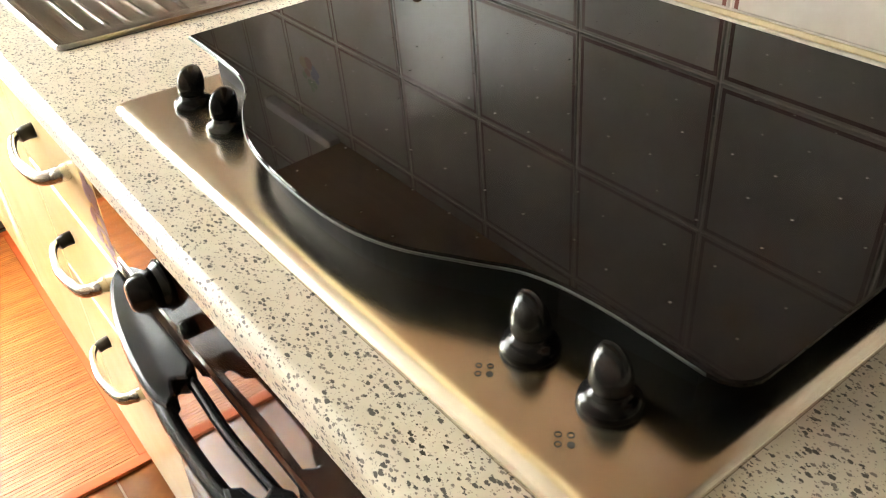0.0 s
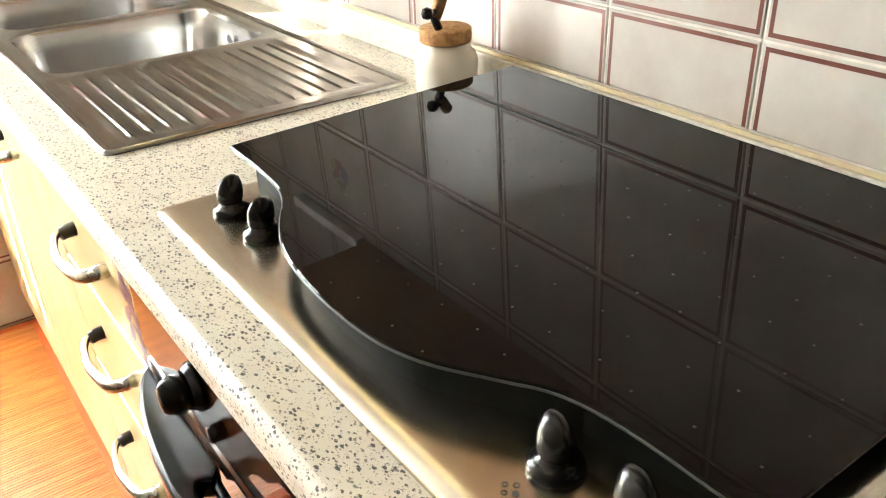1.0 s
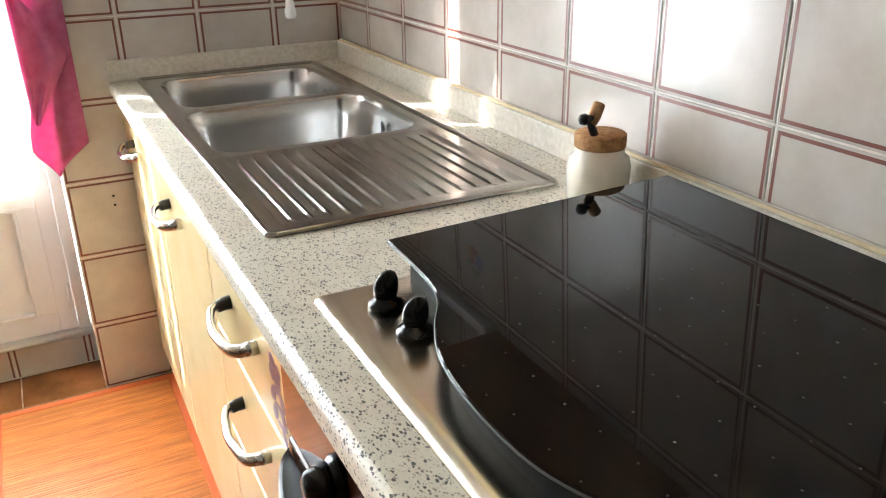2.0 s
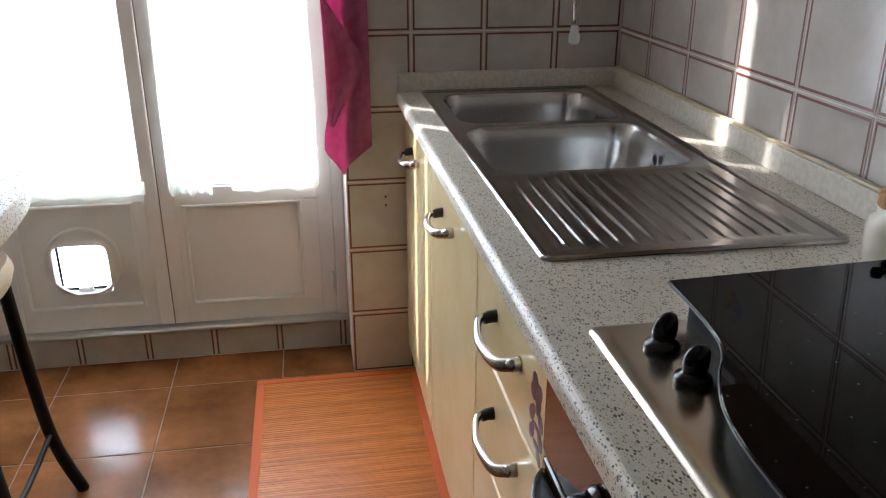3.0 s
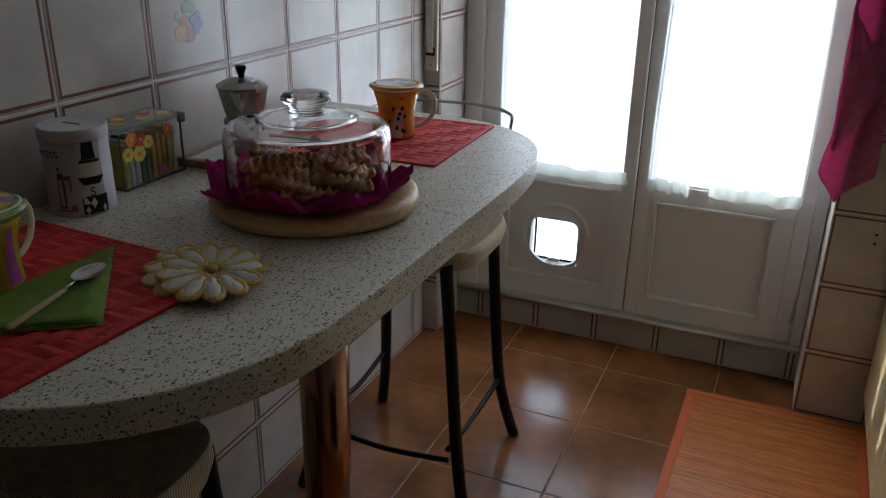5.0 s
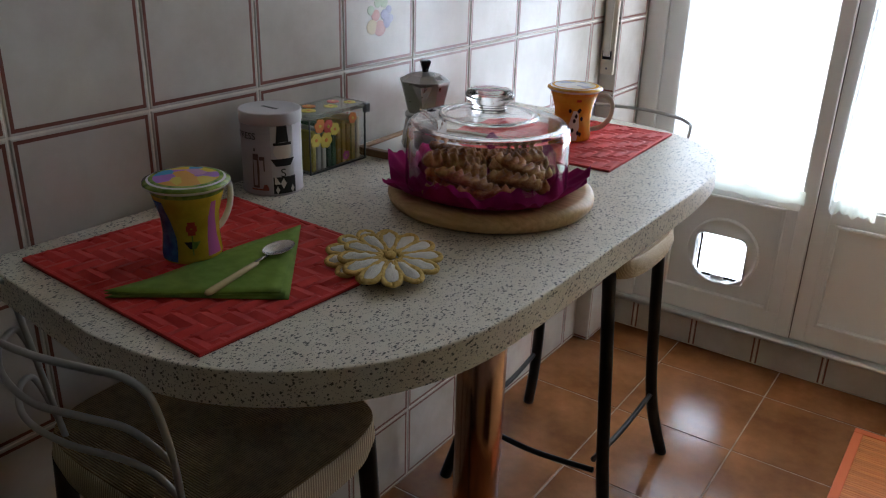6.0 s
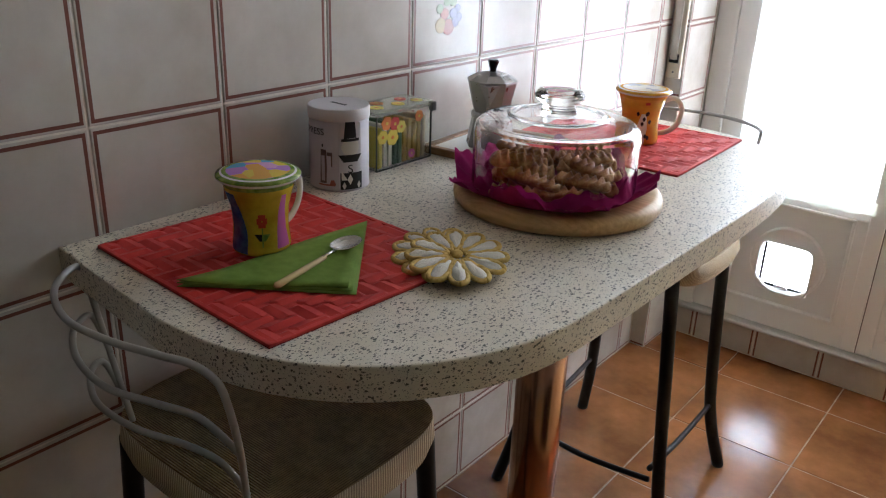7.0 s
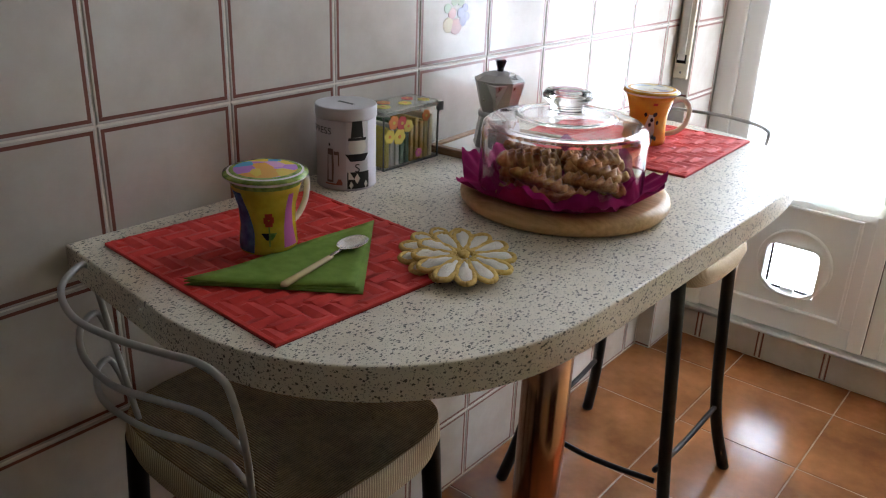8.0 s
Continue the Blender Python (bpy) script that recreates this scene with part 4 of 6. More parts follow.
def bar_stool(at, rz):
    s = thing("bar_stool", "bar stool with a woven rush seat and black tube legs", "bar stool", at, "stools at the table", rz)
    part("seat", rush_seat(), [M_rush, M_rushedge], s, "woven rush seat", smooth=True)
    part("seat_pad_frame", box(-0.150, -0.150, SH - 0.048, 0.150, 0.150, SH - 0.040, 0.004), M_blackmetal, s)
    for sx in (-1, 1):
        for sy in (-1, 1):
            foot = [(0.150 * sx, 0.150 * sy, 0.40), (0.165 * sx, 0.170 * sy, 0.17), (0.197 * sx, 0.208 * sy, 0.0)]
            if (sx, sy) == (-1, 1):   # one leg is bent outwards
                foot = [(-0.158, 0.142, 0.40), (-0.182, 0.156, 0.17), (-0.220, 0.190, 0.0)]
            p = smooth_path([(0.140 * sx, 0.140 * sy, SH - 0.03)] + foot, 6)
            part("leg", tube(p, 0.0142, 12), M_blackmetal, s, smooth=True)
    for a, b in (((-0.168, 0.175, 0.165), (0.168, 0.175, 0.165)), ((-0.165, -0.172, 0.19), (-0.165, 0.172, 0.19)), ((0.165, -0.172, 0.19), (0.165, 0.172, 0.19))):
        mid = ((a[0] + b[0]) / 2 * 0.97, (a[1] + b[1]) / 2 * 0.97, a[2] - 0.02)
        part("stretcher", tube(smooth_path([a, mid, b], 8), 0.0065, 8), M_blackmetal, s, smooth=True)
    # the back: two bent posts joined by the top rail, and two lower rails between them
    top, mid, low = SH + 0.220, SH + 0.150, SH + 0.082
    rails = [
        [(-0.122, -0.138, SH - 0.03), (-0.150, -0.146, SH + 0.09), (-0.164, -0.156, top - 0.030), (-0.166, -0.161, top - 0.006), (-0.156, -0.180, top), (-0.114, -0.221, top), (-0.041, -0.246, top),
         (0.030, -0.242, top), (0.098, -0.224, top), (0.128, -0.212, top - 0.002), (0.150, -0.203, top - 0.012), (0.160, -0.196, top - 0.034), (0.150, -0.175, SH + 0.10), (0.122, -0.149, SH - 0.03)],
        [(-0.150, -0.146, mid - 0.055), (-0.164, -0.150, mid - 0.020), (-0.164, -0.161, mid), (-0.137, -0.195, mid), (-0.072, -0.226, mid),
         (0.004, -0.236, mid), (0.066, -0.220, mid), (0.112, -0.202, mid - 0.004), (0.136, -0.191, mid - 0.020), (0.149, -0.174, mid - 0.052)],
        [(-0.135, -0.143, low - 0.055), (-0.156, -0.146, low - 0.018), (-0.160, -0.156, low), (-0.139, -0.182, low), (-0.075, -0.209, low),
         (0.002, -0.208, low), (0.070, -0.189, low), (0.108, -0.178, low - 0.006), (0.126, -0.170, low - 0.022), (0.135, -0.159, low - 0.052)],
    ]
    for rail in rails:
        part("back_rail", tube(smooth_path(rail, 7), 0.0041, 10), M_greymetal, s, "pale grey bent tube", smooth=True)
    return s


stool = bar_stool((-0.920, 0.570, 0), 0)
stool2 = copy_thing(stool, pose(-0.872, 1.560, 0, 0, 0, 180))

# ---- things on the table ----
M_redback = mat("dark_red_backing", (0.28, 0.018, 0.016), 0.8)
M_redmat = mat("red_woven", (0.66, 0.045, 0.038), 0.55)
bsdf(M_redmat).inputs["Specular IOR Level"].default_value = 0.25
col_noise(M_redmat, (0.56, 0.036, 0.032), (0.70, 0.062, 0.05), 30)


def placemat(at, w, d, rz):
    """Flat strips woven in a zigzag twill."""
    t = thing("placemat", "red woven zigzag placemat lying on the table", "placemat", at, "placemats on the table", rz)
    part("backing", box(-w / 2, -d / 2, 0, w / 2, d / 2, 0.0012), M_redback, t)
    sw = 0.021
    for dirn in ("x", "y"):
        span, cross = (w, d) if dirn == "x" else (d, w)
        cnt = int(cross / sw)
        st = cross / cnt
        for i in range(cnt):
            bm = bmesh.new()
            c0 = -cross / 2 + i * st
            m = int(span / st) * 4
            prev = None
            for q in range(m + 1):
                s_ = -span / 2 + span * q / m
                cell = int((s_ + span / 2) / st - 1e-6)
                ov = ((i - cell) % 4) < 2 if dirn == "x" else ((cell - i) % 4) >= 2
                if dirn == "y":
                    ov = not (((cell - i) % 4) < 2)
                z = 0.0042 if ov else 0.0014
                zs_ = z - (0.0016 if ov else 0)
                mk_ = lambda c_, z_: bm.verts.new((s_, c_, z_) if dirn == "x" else (c_, s_, z_))
                a, mdl, e = mk_(c0 + 0.0006, zs_), mk_(c0 + st / 2, z + 0.0006), mk_(c0 + st - 0.0006, zs_)
                if prev:
                    bm.faces.new((prev[0], a, mdl, prev[1]))
                    bm.faces.new((prev[1], mdl, e, prev[2]))
                prev = (a, mdl, e)
            bm.normal_update()
            for f in bm.faces:
                if f.normal.z < 0:
                    f.normal_flip()
            part("strip", bm, M_redmat, t)
    bm = bmesh.new()
    for a, b, c, e in ((-w / 2, w / 2, -d / 2, -d / 2 + 0.006), (-w / 2, w / 2, d / 2 - 0.006, d / 2), (-w / 2, -w / 2 + 0.006, -d / 2, d / 2), (w / 2 - 0.006, w / 2, -d / 2, d / 2)):
        add_box(bm, a, c, 0.0005, b, e, 0.0044, 0.001)
    part("stitched_edge", bm, M_redmat, t)
    return t


placemat((-0.9163, 0.595, ZT), 0.359, 0.325, -3.6)
placemat((-0.876, 1.430, ZT), 0.355, 0.328, 1.6)


def painted(name, stops, rough=0.2):
    """Glazed pottery with hand-painted patches of colour."""
    m = mat(name, stops[0], rough)
    p = nd(m, "ShaderNodeTexCoord").outputs["Object"]
    v = nd(m, "ShaderNodeTexVoronoi", Scale=48.0, Randomness=1.0)
    ln(m, p, v.inputs["Vector"])
    sp = nd(m, "ShaderNodeSeparateColor")
    ln(m, v.outputs["Color"], sp.inputs[0])
    r = nd(m, "ShaderNodeValToRGB")
    r.color_ramp.interpolation = "CONSTANT"
    els = r.color_ramp.elements
    while len(els) < len(stops):
        els.new(0.5)
    for i, (e, c) in enumerate(zip(els, stops)):
        e.position, e.color = i / len(stops), (*c, 1)
    ln(m, sp.outputs[0], r.inputs[0])
    ln(m, r.outputs[0], bsdf(m).inputs["Base Color"])
    return m


M_yellow = mat("yellow_glaze", (0.62, 0.42, 0.03), 0.18)
col_noise(M_yellow, (0.66, 0.47, 0.035), (0.50, 0.34, 0.02), 40)
M_orange = mat("orange_glaze", (0.72, 0.33, 0.03), 0.18)
col_noise(M_orange, (0.75, 0.40, 0.03), (0.66, 0.26, 0.02), 35)
M_blueglaze = mat("blue_glaze", (0.03, 0.10, 0.30), 0.2)
col_noise(M_blueglaze, (0.02, 0.06, 0.22), (0.06, 0.18, 0.42), 60)
M_pinkglaze = mat("pink_glaze", (0.55, 0.13, 0.38), 0.2)
M_greenglaze = mat("green_glaze", (0.18, 0.30, 0.04), 0.2)
col_noise(M_greenglaze, (0.12, 0.22, 0.03), (0.34, 0.42, 0.08), 90)
M_redglaze = mat("red_glaze", (0.55, 0.07, 0.03), 0.2)
M_potwhite = mat("white_glaze", (0.78, 0.74, 0.66), 0.15)
M_blackglaze = mat("black_glaze", (0.02, 0.02, 0.02), 0.2)


def wrap_patch(parent, name, prof, a0, a1, z0, z1, material, off=0.0006, shape=None, label=""):
    """A thin painted patch that follows the wall of a turned pot."""
    def rad(z):
        for (r1, h1), (r2, h2) in zip(prof, prof[1:]):
            if h1 <= z <= h2 and h2 > h1:
                return r1 + (r2 - r1) * (z - h1) / (h2 - h1)
        return prof[-1][0]
    bm = bmesh.new()
    nu, nv = 12, 12
    rows = []
    for j in range(nv + 1):
        v = j / nv
        row = []
        for i in range(nu + 1):
            u = i / nu
            s = shape(v) if shape else (0, 1)
            a = a0 + (a1 - a0) * (s[0] + (s[1] - s[0]) * u)
            z = z0 + (z1 - z0) * v
            r = rad(z) + off
            row.append(bm.verts.new((r * math.cos(a), r * math.sin(a), z)))
        rows.append(row)
    for a, b in zip(rows, rows[1:]):
        for i in range(nu):
            bm.faces.new((a[i], a[i + 1], b[i + 1], b[i]))
    return part(name, bm, material, parent, label, smooth=True)


CUP = [(0.0365, 0.002), (0.0375, 0.009), (0.0350, 0.035), (0.0365, 0.060), (0.042, 0.080), (0.047, 0.096)]


def mug(at, rz, name, label, glaze, band, lidmat, scale):
    m = thing(name, label, "mug", at, "lidded mugs", rz)
    prof = [(r * scale, z * scale) for r, z in CUP]
    body = [(0.0, 0.0), (0.031 * scale, 0.0)] + prof + [(prof[-1][0] - 0.003, prof[-1][1]), (prof[-1][0] - 0.006, prof[-1][1] - 0.02), (0.0, 0.012)]
    part("cup", lathe(body, 40), glaze, m, smooth=True)
    hp = [(0.040, 0, 0.084), (0.060, 0, 0.090), (0.074, 0, 0.075), (0.072, 0, 0.048), (0.056, 0, 0.028), (0.034, 0, 0.020)]
    h = part("handle", tube(smooth_path([(x * scale, y, z * scale) for x, y, z in hp], 6), 0.0036 * scale, 10, flat=1.35), M_potwhite, m, "white glazed handle", smooth=True)
    zt = prof[-1][1]
    part("rim_band", lathe([(prof[-2][0] + 0.0006, prof[-2][1] + 0.004), (prof[-1][0] + 0.0008, zt)], 40), band, m, smooth=True)
    lid = part("lid", lathe([(0.0, zt), (0.050 * scale, zt), (0.0535 * scale, zt + 0.003), (0.053 * scale, zt + 0.006), (0.046 * scale, zt + 0.009), (0.0, zt + 0.010)], 40), M_potwhite, m, "painted pottery lid", smooth=True)
    part("lid_border", lathe([(0.0535 * scale, zt + 0.0042), (0.053 * scale, zt + 0.0064), (0.044 * scale, zt + 0.0095), (0.040 * scale, zt + 0.0096)], 40), band, lid, smooth=True)
    part("lid_picture", lathe([(0.040 * scale, zt + 0.0096), (0.0, zt + 0.0106)], 40), lidmat, lid, smooth=True)
    return m, prof


M_lid1 = painted("painted_lid", [(0.70, 0.50, 0.06), (0.72, 0.36, 0.05), (0.42, 0.20, 0.50), (0.10, 0.35, 0.55), (0.60, 0.30, 0.45)])
M_lid2 = painted("painted_lid_pale", [(0.75, 0.68, 0.50), (0.78, 0.74, 0.66), (0.45, 0.46, 0.50), (0.70, 0.55, 0.30), (0.78, 0.74, 0.66)])
mug1, pr = mug((-0.9512, 0.5818, ZT + 0.0042), 96, "lidded_mug", "yellow painted mug with a lid, blue and pink figures", M_yellow, M_greenglaze, M_lid1, 0.98)
F0 = radians(-44 - 96)   # the side that faces into the room
hour = lambda v: (0.12 * math.sin(3 * v), 1 - 0.25 * v + 0.1 * math.sin(5 * v))
wrap_patch(mug1, "blue_figure", pr, F0 - 1.25, F0 - 0.42, 0.004, 0.082, M_blueglaze, shape=hour)
wrap_patch(mug1, "pink_figure", pr, F0 + 0.62, F0 + 1.22, 0.010, 0.080, M_pinkglaze, shape=lambda v: (0.25 * v, 1 - 0.45 * v))
for k in range(6):
    a = k * math.pi / 3
    wrap_patch(mug1, "petal", pr, F0 + 0.12 + 0.10 * math.cos(a) - 0.075, F0 + 0.12 + 0.10 * math.cos(a) + 0.075, 0.048 + 0.0055 * math.sin(a) - 0.004, 0.048 + 0.0055 * math.sin(a) + 0.004, M_redglaze, 0.0009)
wrap_patch(mug1, "stem", pr, F0 + 0.10, F0 + 0.15, 0.014, 0.040, M_greenglaze, 0.0008)
for s in (-1, 1):
    wrap_patch(mug1, "leaf", pr, F0 + 0.12, F0 + 0.12 + s * 0.28, 0.022, 0.031, M_blackglaze if s < 0 else M_greenglaze, 0.0008, shape=lambda v: (0.0, 0.35 + 0.65 * v))

mug2, pr2 = mug((-0.8485, 1.4285, ZT + 0.0042), 20, "lidded_mug", "orange painted mug with a lid and a spotted animal", M_orange, M_orange, M_lid2, 1.0)
F2 = radians(-62 - 20)
wrap_patch(mug2, "white_figure", pr2, F2 - 0.55, F2 + 0.35, 0.004, 0.062, M_potwhite, shape=lambda v: (0.1 + 0.5 * v, 1 - 0.25 * abs(v - 0.5)))
rs = random.Random(5)
for k in range(11):
    a, z = F2 + rs.uniform(-0.45, 0.5), rs.uniform(0.010, 0.066)
    wrap_patch(mug2, "spot", pr2, a - 0.08, a + 0.08, z - 0.004, z + 0.0045, M_blackglaze, 0.0010, shape=lambda v: (0.5 - 0.5 * math.sin(math.pi * (0.1 + 0.8 * v)), 0.5 + 0.5 * math.sin(math.pi * (0.1 + 0.8 * v))))
wrap_patch(mug2, "red_mark", pr2, F2 + 0.1, F2 + 0.3, 0.080, 0.085, M_redglaze, 0.0010)

# napkin and spoon
M_green = mat("green_paper", (0.17, 0.27, 0.025), 0.85)
col_noise(M_green, (0.15, 0.245, 0.02), (0.20, 0.31, 0.035), 60)
bump(M_green, noise_tex(M_green, 300, 2), 0.2, 0.0005)
nap = thing("paper_napkin", "green paper napkin folded into a triangle on the placemat", "napkin")
A, B, C = Vector((-0.927, 0.439, 0)), Vector((-0.913, 0.735, 0)), Vector((-0.764, 0.562, 0))
for k in range(3):
    bm = bmesh.new()
    N = 14
    z0 = ZT + 0.0050 + 0.0016 * k
    sh = 0.004 * k
    lev = []
    for i in range(N + 1):
        row = []
        for j in range(N + 1 - i):
            u, v = i / N, j / N
            p = A + (B - A) * u + (C - A) * v
            w = 1 - u - v
            d = (C - (A + B) / 2).normalized() * (-sh * v * 2)
            lift = 0.0012 * math.sin(9 * u + 4 * v + k) + 0.005 * (w ** 6) * k * 0.4 + 0.003 * (1 - abs(2 * u - 1)) * (v * w) * k
            row.append(bm.verts.new((p.x + d.x, p.y + d.y, z0 + max(0, lift))))
        lev.append(row)
    for i in range(N):
        for j in range(N - i):
            bm.faces.new((lev[i][j], lev[i + 1][j], lev[i][j + 1]))
            if j < N - i - 1:
                bm.faces.new((lev[i + 1][j], lev[i + 1][j + 1], lev[i][j + 1]))
    bmesh.ops.recalc_face_normals(bm, faces=bm.faces[:])
    ext = bmesh.ops.extrude_face_region(bm, geom=bm.faces[:])
    for v in [q for q in ext["geom"] if isinstance(q, bmesh.types.BMVert)]:
        v.co.z += 0.0009
    bmesh.ops.recalc_face_normals(bm, faces=bm.faces[:])
    part("fold", bm, M_green, nap, smooth=True)
M_horn = mat("cream_horn", (0.62, 0.48, 0.24), 0.25)
spoon = thing("teaspoon", "steel teaspoon with a cream handle on the napkin", "spoon")
S0, S1 = Vector((-0.835, 0.505, 0)), Vector((-0.869, 0.670, 0))
zs = ZT + 0.0125
dirv = (S1 - S0).normalized()
part("handle", tube([(*(S0 + dirv * t).xy, zs + 0.001 * (t * 10)) for t in (0, 0.004, 0.05, 0.092, 0.097)], 0.005, 10, radii=[0.003, 0.0052, 0.0046, 0.004, 0.003], flat=0.7), M_horn, spoon, "cream handle", smooth=True)
part("neck", tube([(*(S0 + dirv * t).xy, zs + 0.002) for t in (0.092, 0.105, 0.120)], 0.0022, 8), M_chrome, spoon, smooth=True)
bm = bmesh.new()
add_lathe(bm, [(0.0, -0.30), (0.45, -0.25), (0.8, -0.12), (1.0, 0.04), (0.93, 0.04), (0.72, -0.08), (0.4, -0.19), (0.0, -0.24)], 28)
sb = part("bowl", bm, M_chrome, spoon, smooth=True)
sb.matrix_local = Matrix.Translation((*(S0 + dirv * 0.143).xy, zs + 0.0035)) @ Matrix.Rotation(math.atan2(dirv.y, dirv.x), 4, "Z") @ Matrix.Diagonal((0.027, 0.017, 0.02, 1))

# crocheted flower trivet
M_yarn = mat("yellow_crochet", (0.62, 0.42, 0.12), 0.9)
M_yarnw = mat("white_crochet", (0.78, 0.75, 0.68), 0.95)
for mm in (M_yarn, M_yarnw):
    bump(mm, noise_tex(mm, 420, 3), 0.4, 0.0014)
col_noise(M_yarn, (0.66, 0.44, 0.11), (0.84, 0.63, 0.22), 160)
col_noise(M_yarnw, (0.80, 0.76, 0.68), (0.95, 0.93, 0.88), 210)
TRS = 0.95
tr = thing("flower_trivet", "crocheted trivet like a flower, white petals edged yellow", "trivet", (-0.752, 0.719, ZT))
for layer, (zl, rad, off, lx, ly) in enumerate(((0.0065, 0.086, 0.5, -0.012, 0.014), (0.0160, 0.084, 0.0, 0.009, -0.009))):
    for k in range(12):
        a = 2 * math.pi * (k + off) / 12
        ca, sa = math.cos(a), math.sin(a)
        loop = []
        for q in range(17):
            t = q / 16 * 2 * math.pi
            l = 0.5 + 0.5 * math.cos(t)
            x = 0.016 + (rad - 0.022) * l
            y = 0.0185 * math.sin(t) * (0.25 + 0.75 * l)
            loop.append((x * ca - y * sa + lx, x * sa + y * ca + ly, zl + 0.0008 * math.sin(7 * t)))
        part("petal_edge", tube(smooth_path(loop[:-1], 2, True) + [Vector(loop[0])], 0.0041, 8, flat=1.1), M_yarn, tr, smooth=True)
        bm = bmesh.new()
        add_lathe(bm, [(0.0, -0.6), (0.7, -0.5), (1.0, 0.0), (0.8, 0.55), (0.35, 0.85), (0.0, 0.9)], 16)
        for v in bm.verts:
            l = (v.co.x + 1) / 2
            v.co.y *= 0.35 + 0.65 * l
            v.co.z += 0.5 * noise.noise((v.co.x * 7 + k, v.co.y * 7, v.co.z * 3 + layer))
        pt_ = part("petal", bm, M_yarnw, tr, smooth=True)
        pt_.matrix_local = Matrix.Translation((lx, ly, 0)) @ Matrix.Rotation(a, 4, "Z") @ Matrix.Translation((0.016 + (rad - 0.022) / 2, 0, zl)) @ Matrix.Diagonal(((rad - 0.024) / 2, 0.0160, 0.0072, 1))
tr.matrix_world = Matrix.Translation((-0.752, 0.719, ZT)) @ Matrix.Rotation(radians(40), 4, "Z") @ Matrix.Diagonal((0.81, 1.06, TRS * 0.8, 1))
part("centre", lathe([(0, 0.014), (0.008, 0.016), (0.0095, 0.021), (0.006, 0.0245), (0, 0.0255)], 20, (0.009, -0.009, 0)), M_yarn, tr, smooth=True)

# coffee tin
M_tin = mat("printed_tin", (0.52, 0.46, 0.48), 0.42)
M_tinlid = mat("pale_tin_lid", (0.62, 0.59, 0.60), 0.42)
M_ink = mat("black_ink", (0.015, 0.014, 0.014), 0.35)
M_brownink = mat("brown_ink", (0.16, 0.10, 0.09), 0.35)
M_rust = mat("red_brown_ink", (0.35, 0.10, 0.07), 0.35)
tin = thing("coffee_tin", "pale round coffee tin with black printing and a lid", "tin", (-1.0796, 0.8454, ZT))
tin.scale.z = 0.955
TP = [(0.0465, 0.001), (0.0465, 0.132)]
part("can", lathe([(0, 0), (0.0455, 0), (0.0475, 0.002), (0.0465, 0.005), (0.0465, 0.116), (0.0, 0.116)], 48), M_tin, tin, smooth=True)
tl = part("lid", lathe([(0.0, 0.116), (0.0472, 0.1155), (0.0480, 0.117), (0.0480, 0.133), (0.047, 0.1350), (0.0455, 0.1345), (0.0, 0.1345)], 48), M_tinlid, tin, smooth=True)
part("coin_slot", box(-0.016, -0.0028, 0.1346, 0.016, 0.0028, 0.1350), M_ink, tl)
TF = radians(-58)
def on_tin(name, a0, a1, z0, z1, m, shape=None, off=0.0005):
    return wrap_patch(tin, name, TP, TF + a0, TF + a1, z0, z1, m, off, shape)
on_tin("print_panel", 0.22, 1.00, 0.006, 0.114, M_tinlid)
on_tin("hat", 0.38, 0.82, 0.088, 0.1155, M_ink, lambda v: (0.12 * v, 1 - 0.12 * v), 0.0009)
on_tin("head", 0.30, 0.92, 0.060, 0.089, M_potwhite, lambda v: (0.25 - 0.25 * math.sin(math.pi * v), 0.75 + 0.25 * math.sin(math.pi * v)), 0.0009)
on_tin("moustache", 0.20, 1.02, 0.050, 0.062, M_ink, lambda v: (0.2 * (1 - v), 1 - 0.2 * (1 - v)), 0.0011)
on_tin("coat", 0.26, 1.04, 0.004, 0.032, M_ink, lambda v: (0.0, 1.0), 0.0008)
on_tin("diamond", 0.49, 0.69, 0.012, 0.030, M_potwhite, lambda v: (0.5 - 0.5 * (1 - abs(2 * v - 1)), 0.5 + 0.5 * (1 - abs(2 * v - 1))), 0.0012)
on_tin("lapel", 0.30, 0.50, 0.020, 0.036, M_potwhite, lambda v: (0.0, 1.0 - v), 0.0012)
on_tin("pot_drawing", -0.44, -0.18, 0.014, 0.070, M_brownink, lambda v: (0.15 * v, 1 - 0.2 * abs(v - 0.5)), 0.0008)
on_tin("pot_light", -0.38, -0.26, 0.018, 0.060, M_tin, None, 0.0010)
on_tin("pot_handle", -0.18, 0.00, 0.060, 0.066, M_brownink, None, 0.0008)
on_tin("pot_handle", -0.04, 0.00, 0.042, 0.066, M_brownink, None, 0.0008)
on_tin("pot_knob", -0.36, -0.31, 0.074, 0.079, M_ink, None, 0.0008)
for a_ in (0.32, 0.84):
    on_tin("diamond", a_, a_ + 0.14, 0.004, 0.017, M_potwhite, lambda v: (0.5 - 0.5 * (1 - abs(2 * v - 1)), 0.5 + 0.5 * (1 - abs(2 * v - 1))), 0.0012)
on_tin("hat_brim", 0.30, 0.92, 0.084, 0.0885, M_ink, None, 0.0011)
on_tin("ground_line", -0.50, 0.10, 0.010, 0.0125, M_rust, None, 0.0008)
on_tin("coffee_bag", -0.10, 0.12, 0.0125, 0.020, M_rust, lambda v: (0.3 * v, 1 - 0.3 * v), 0.0009)


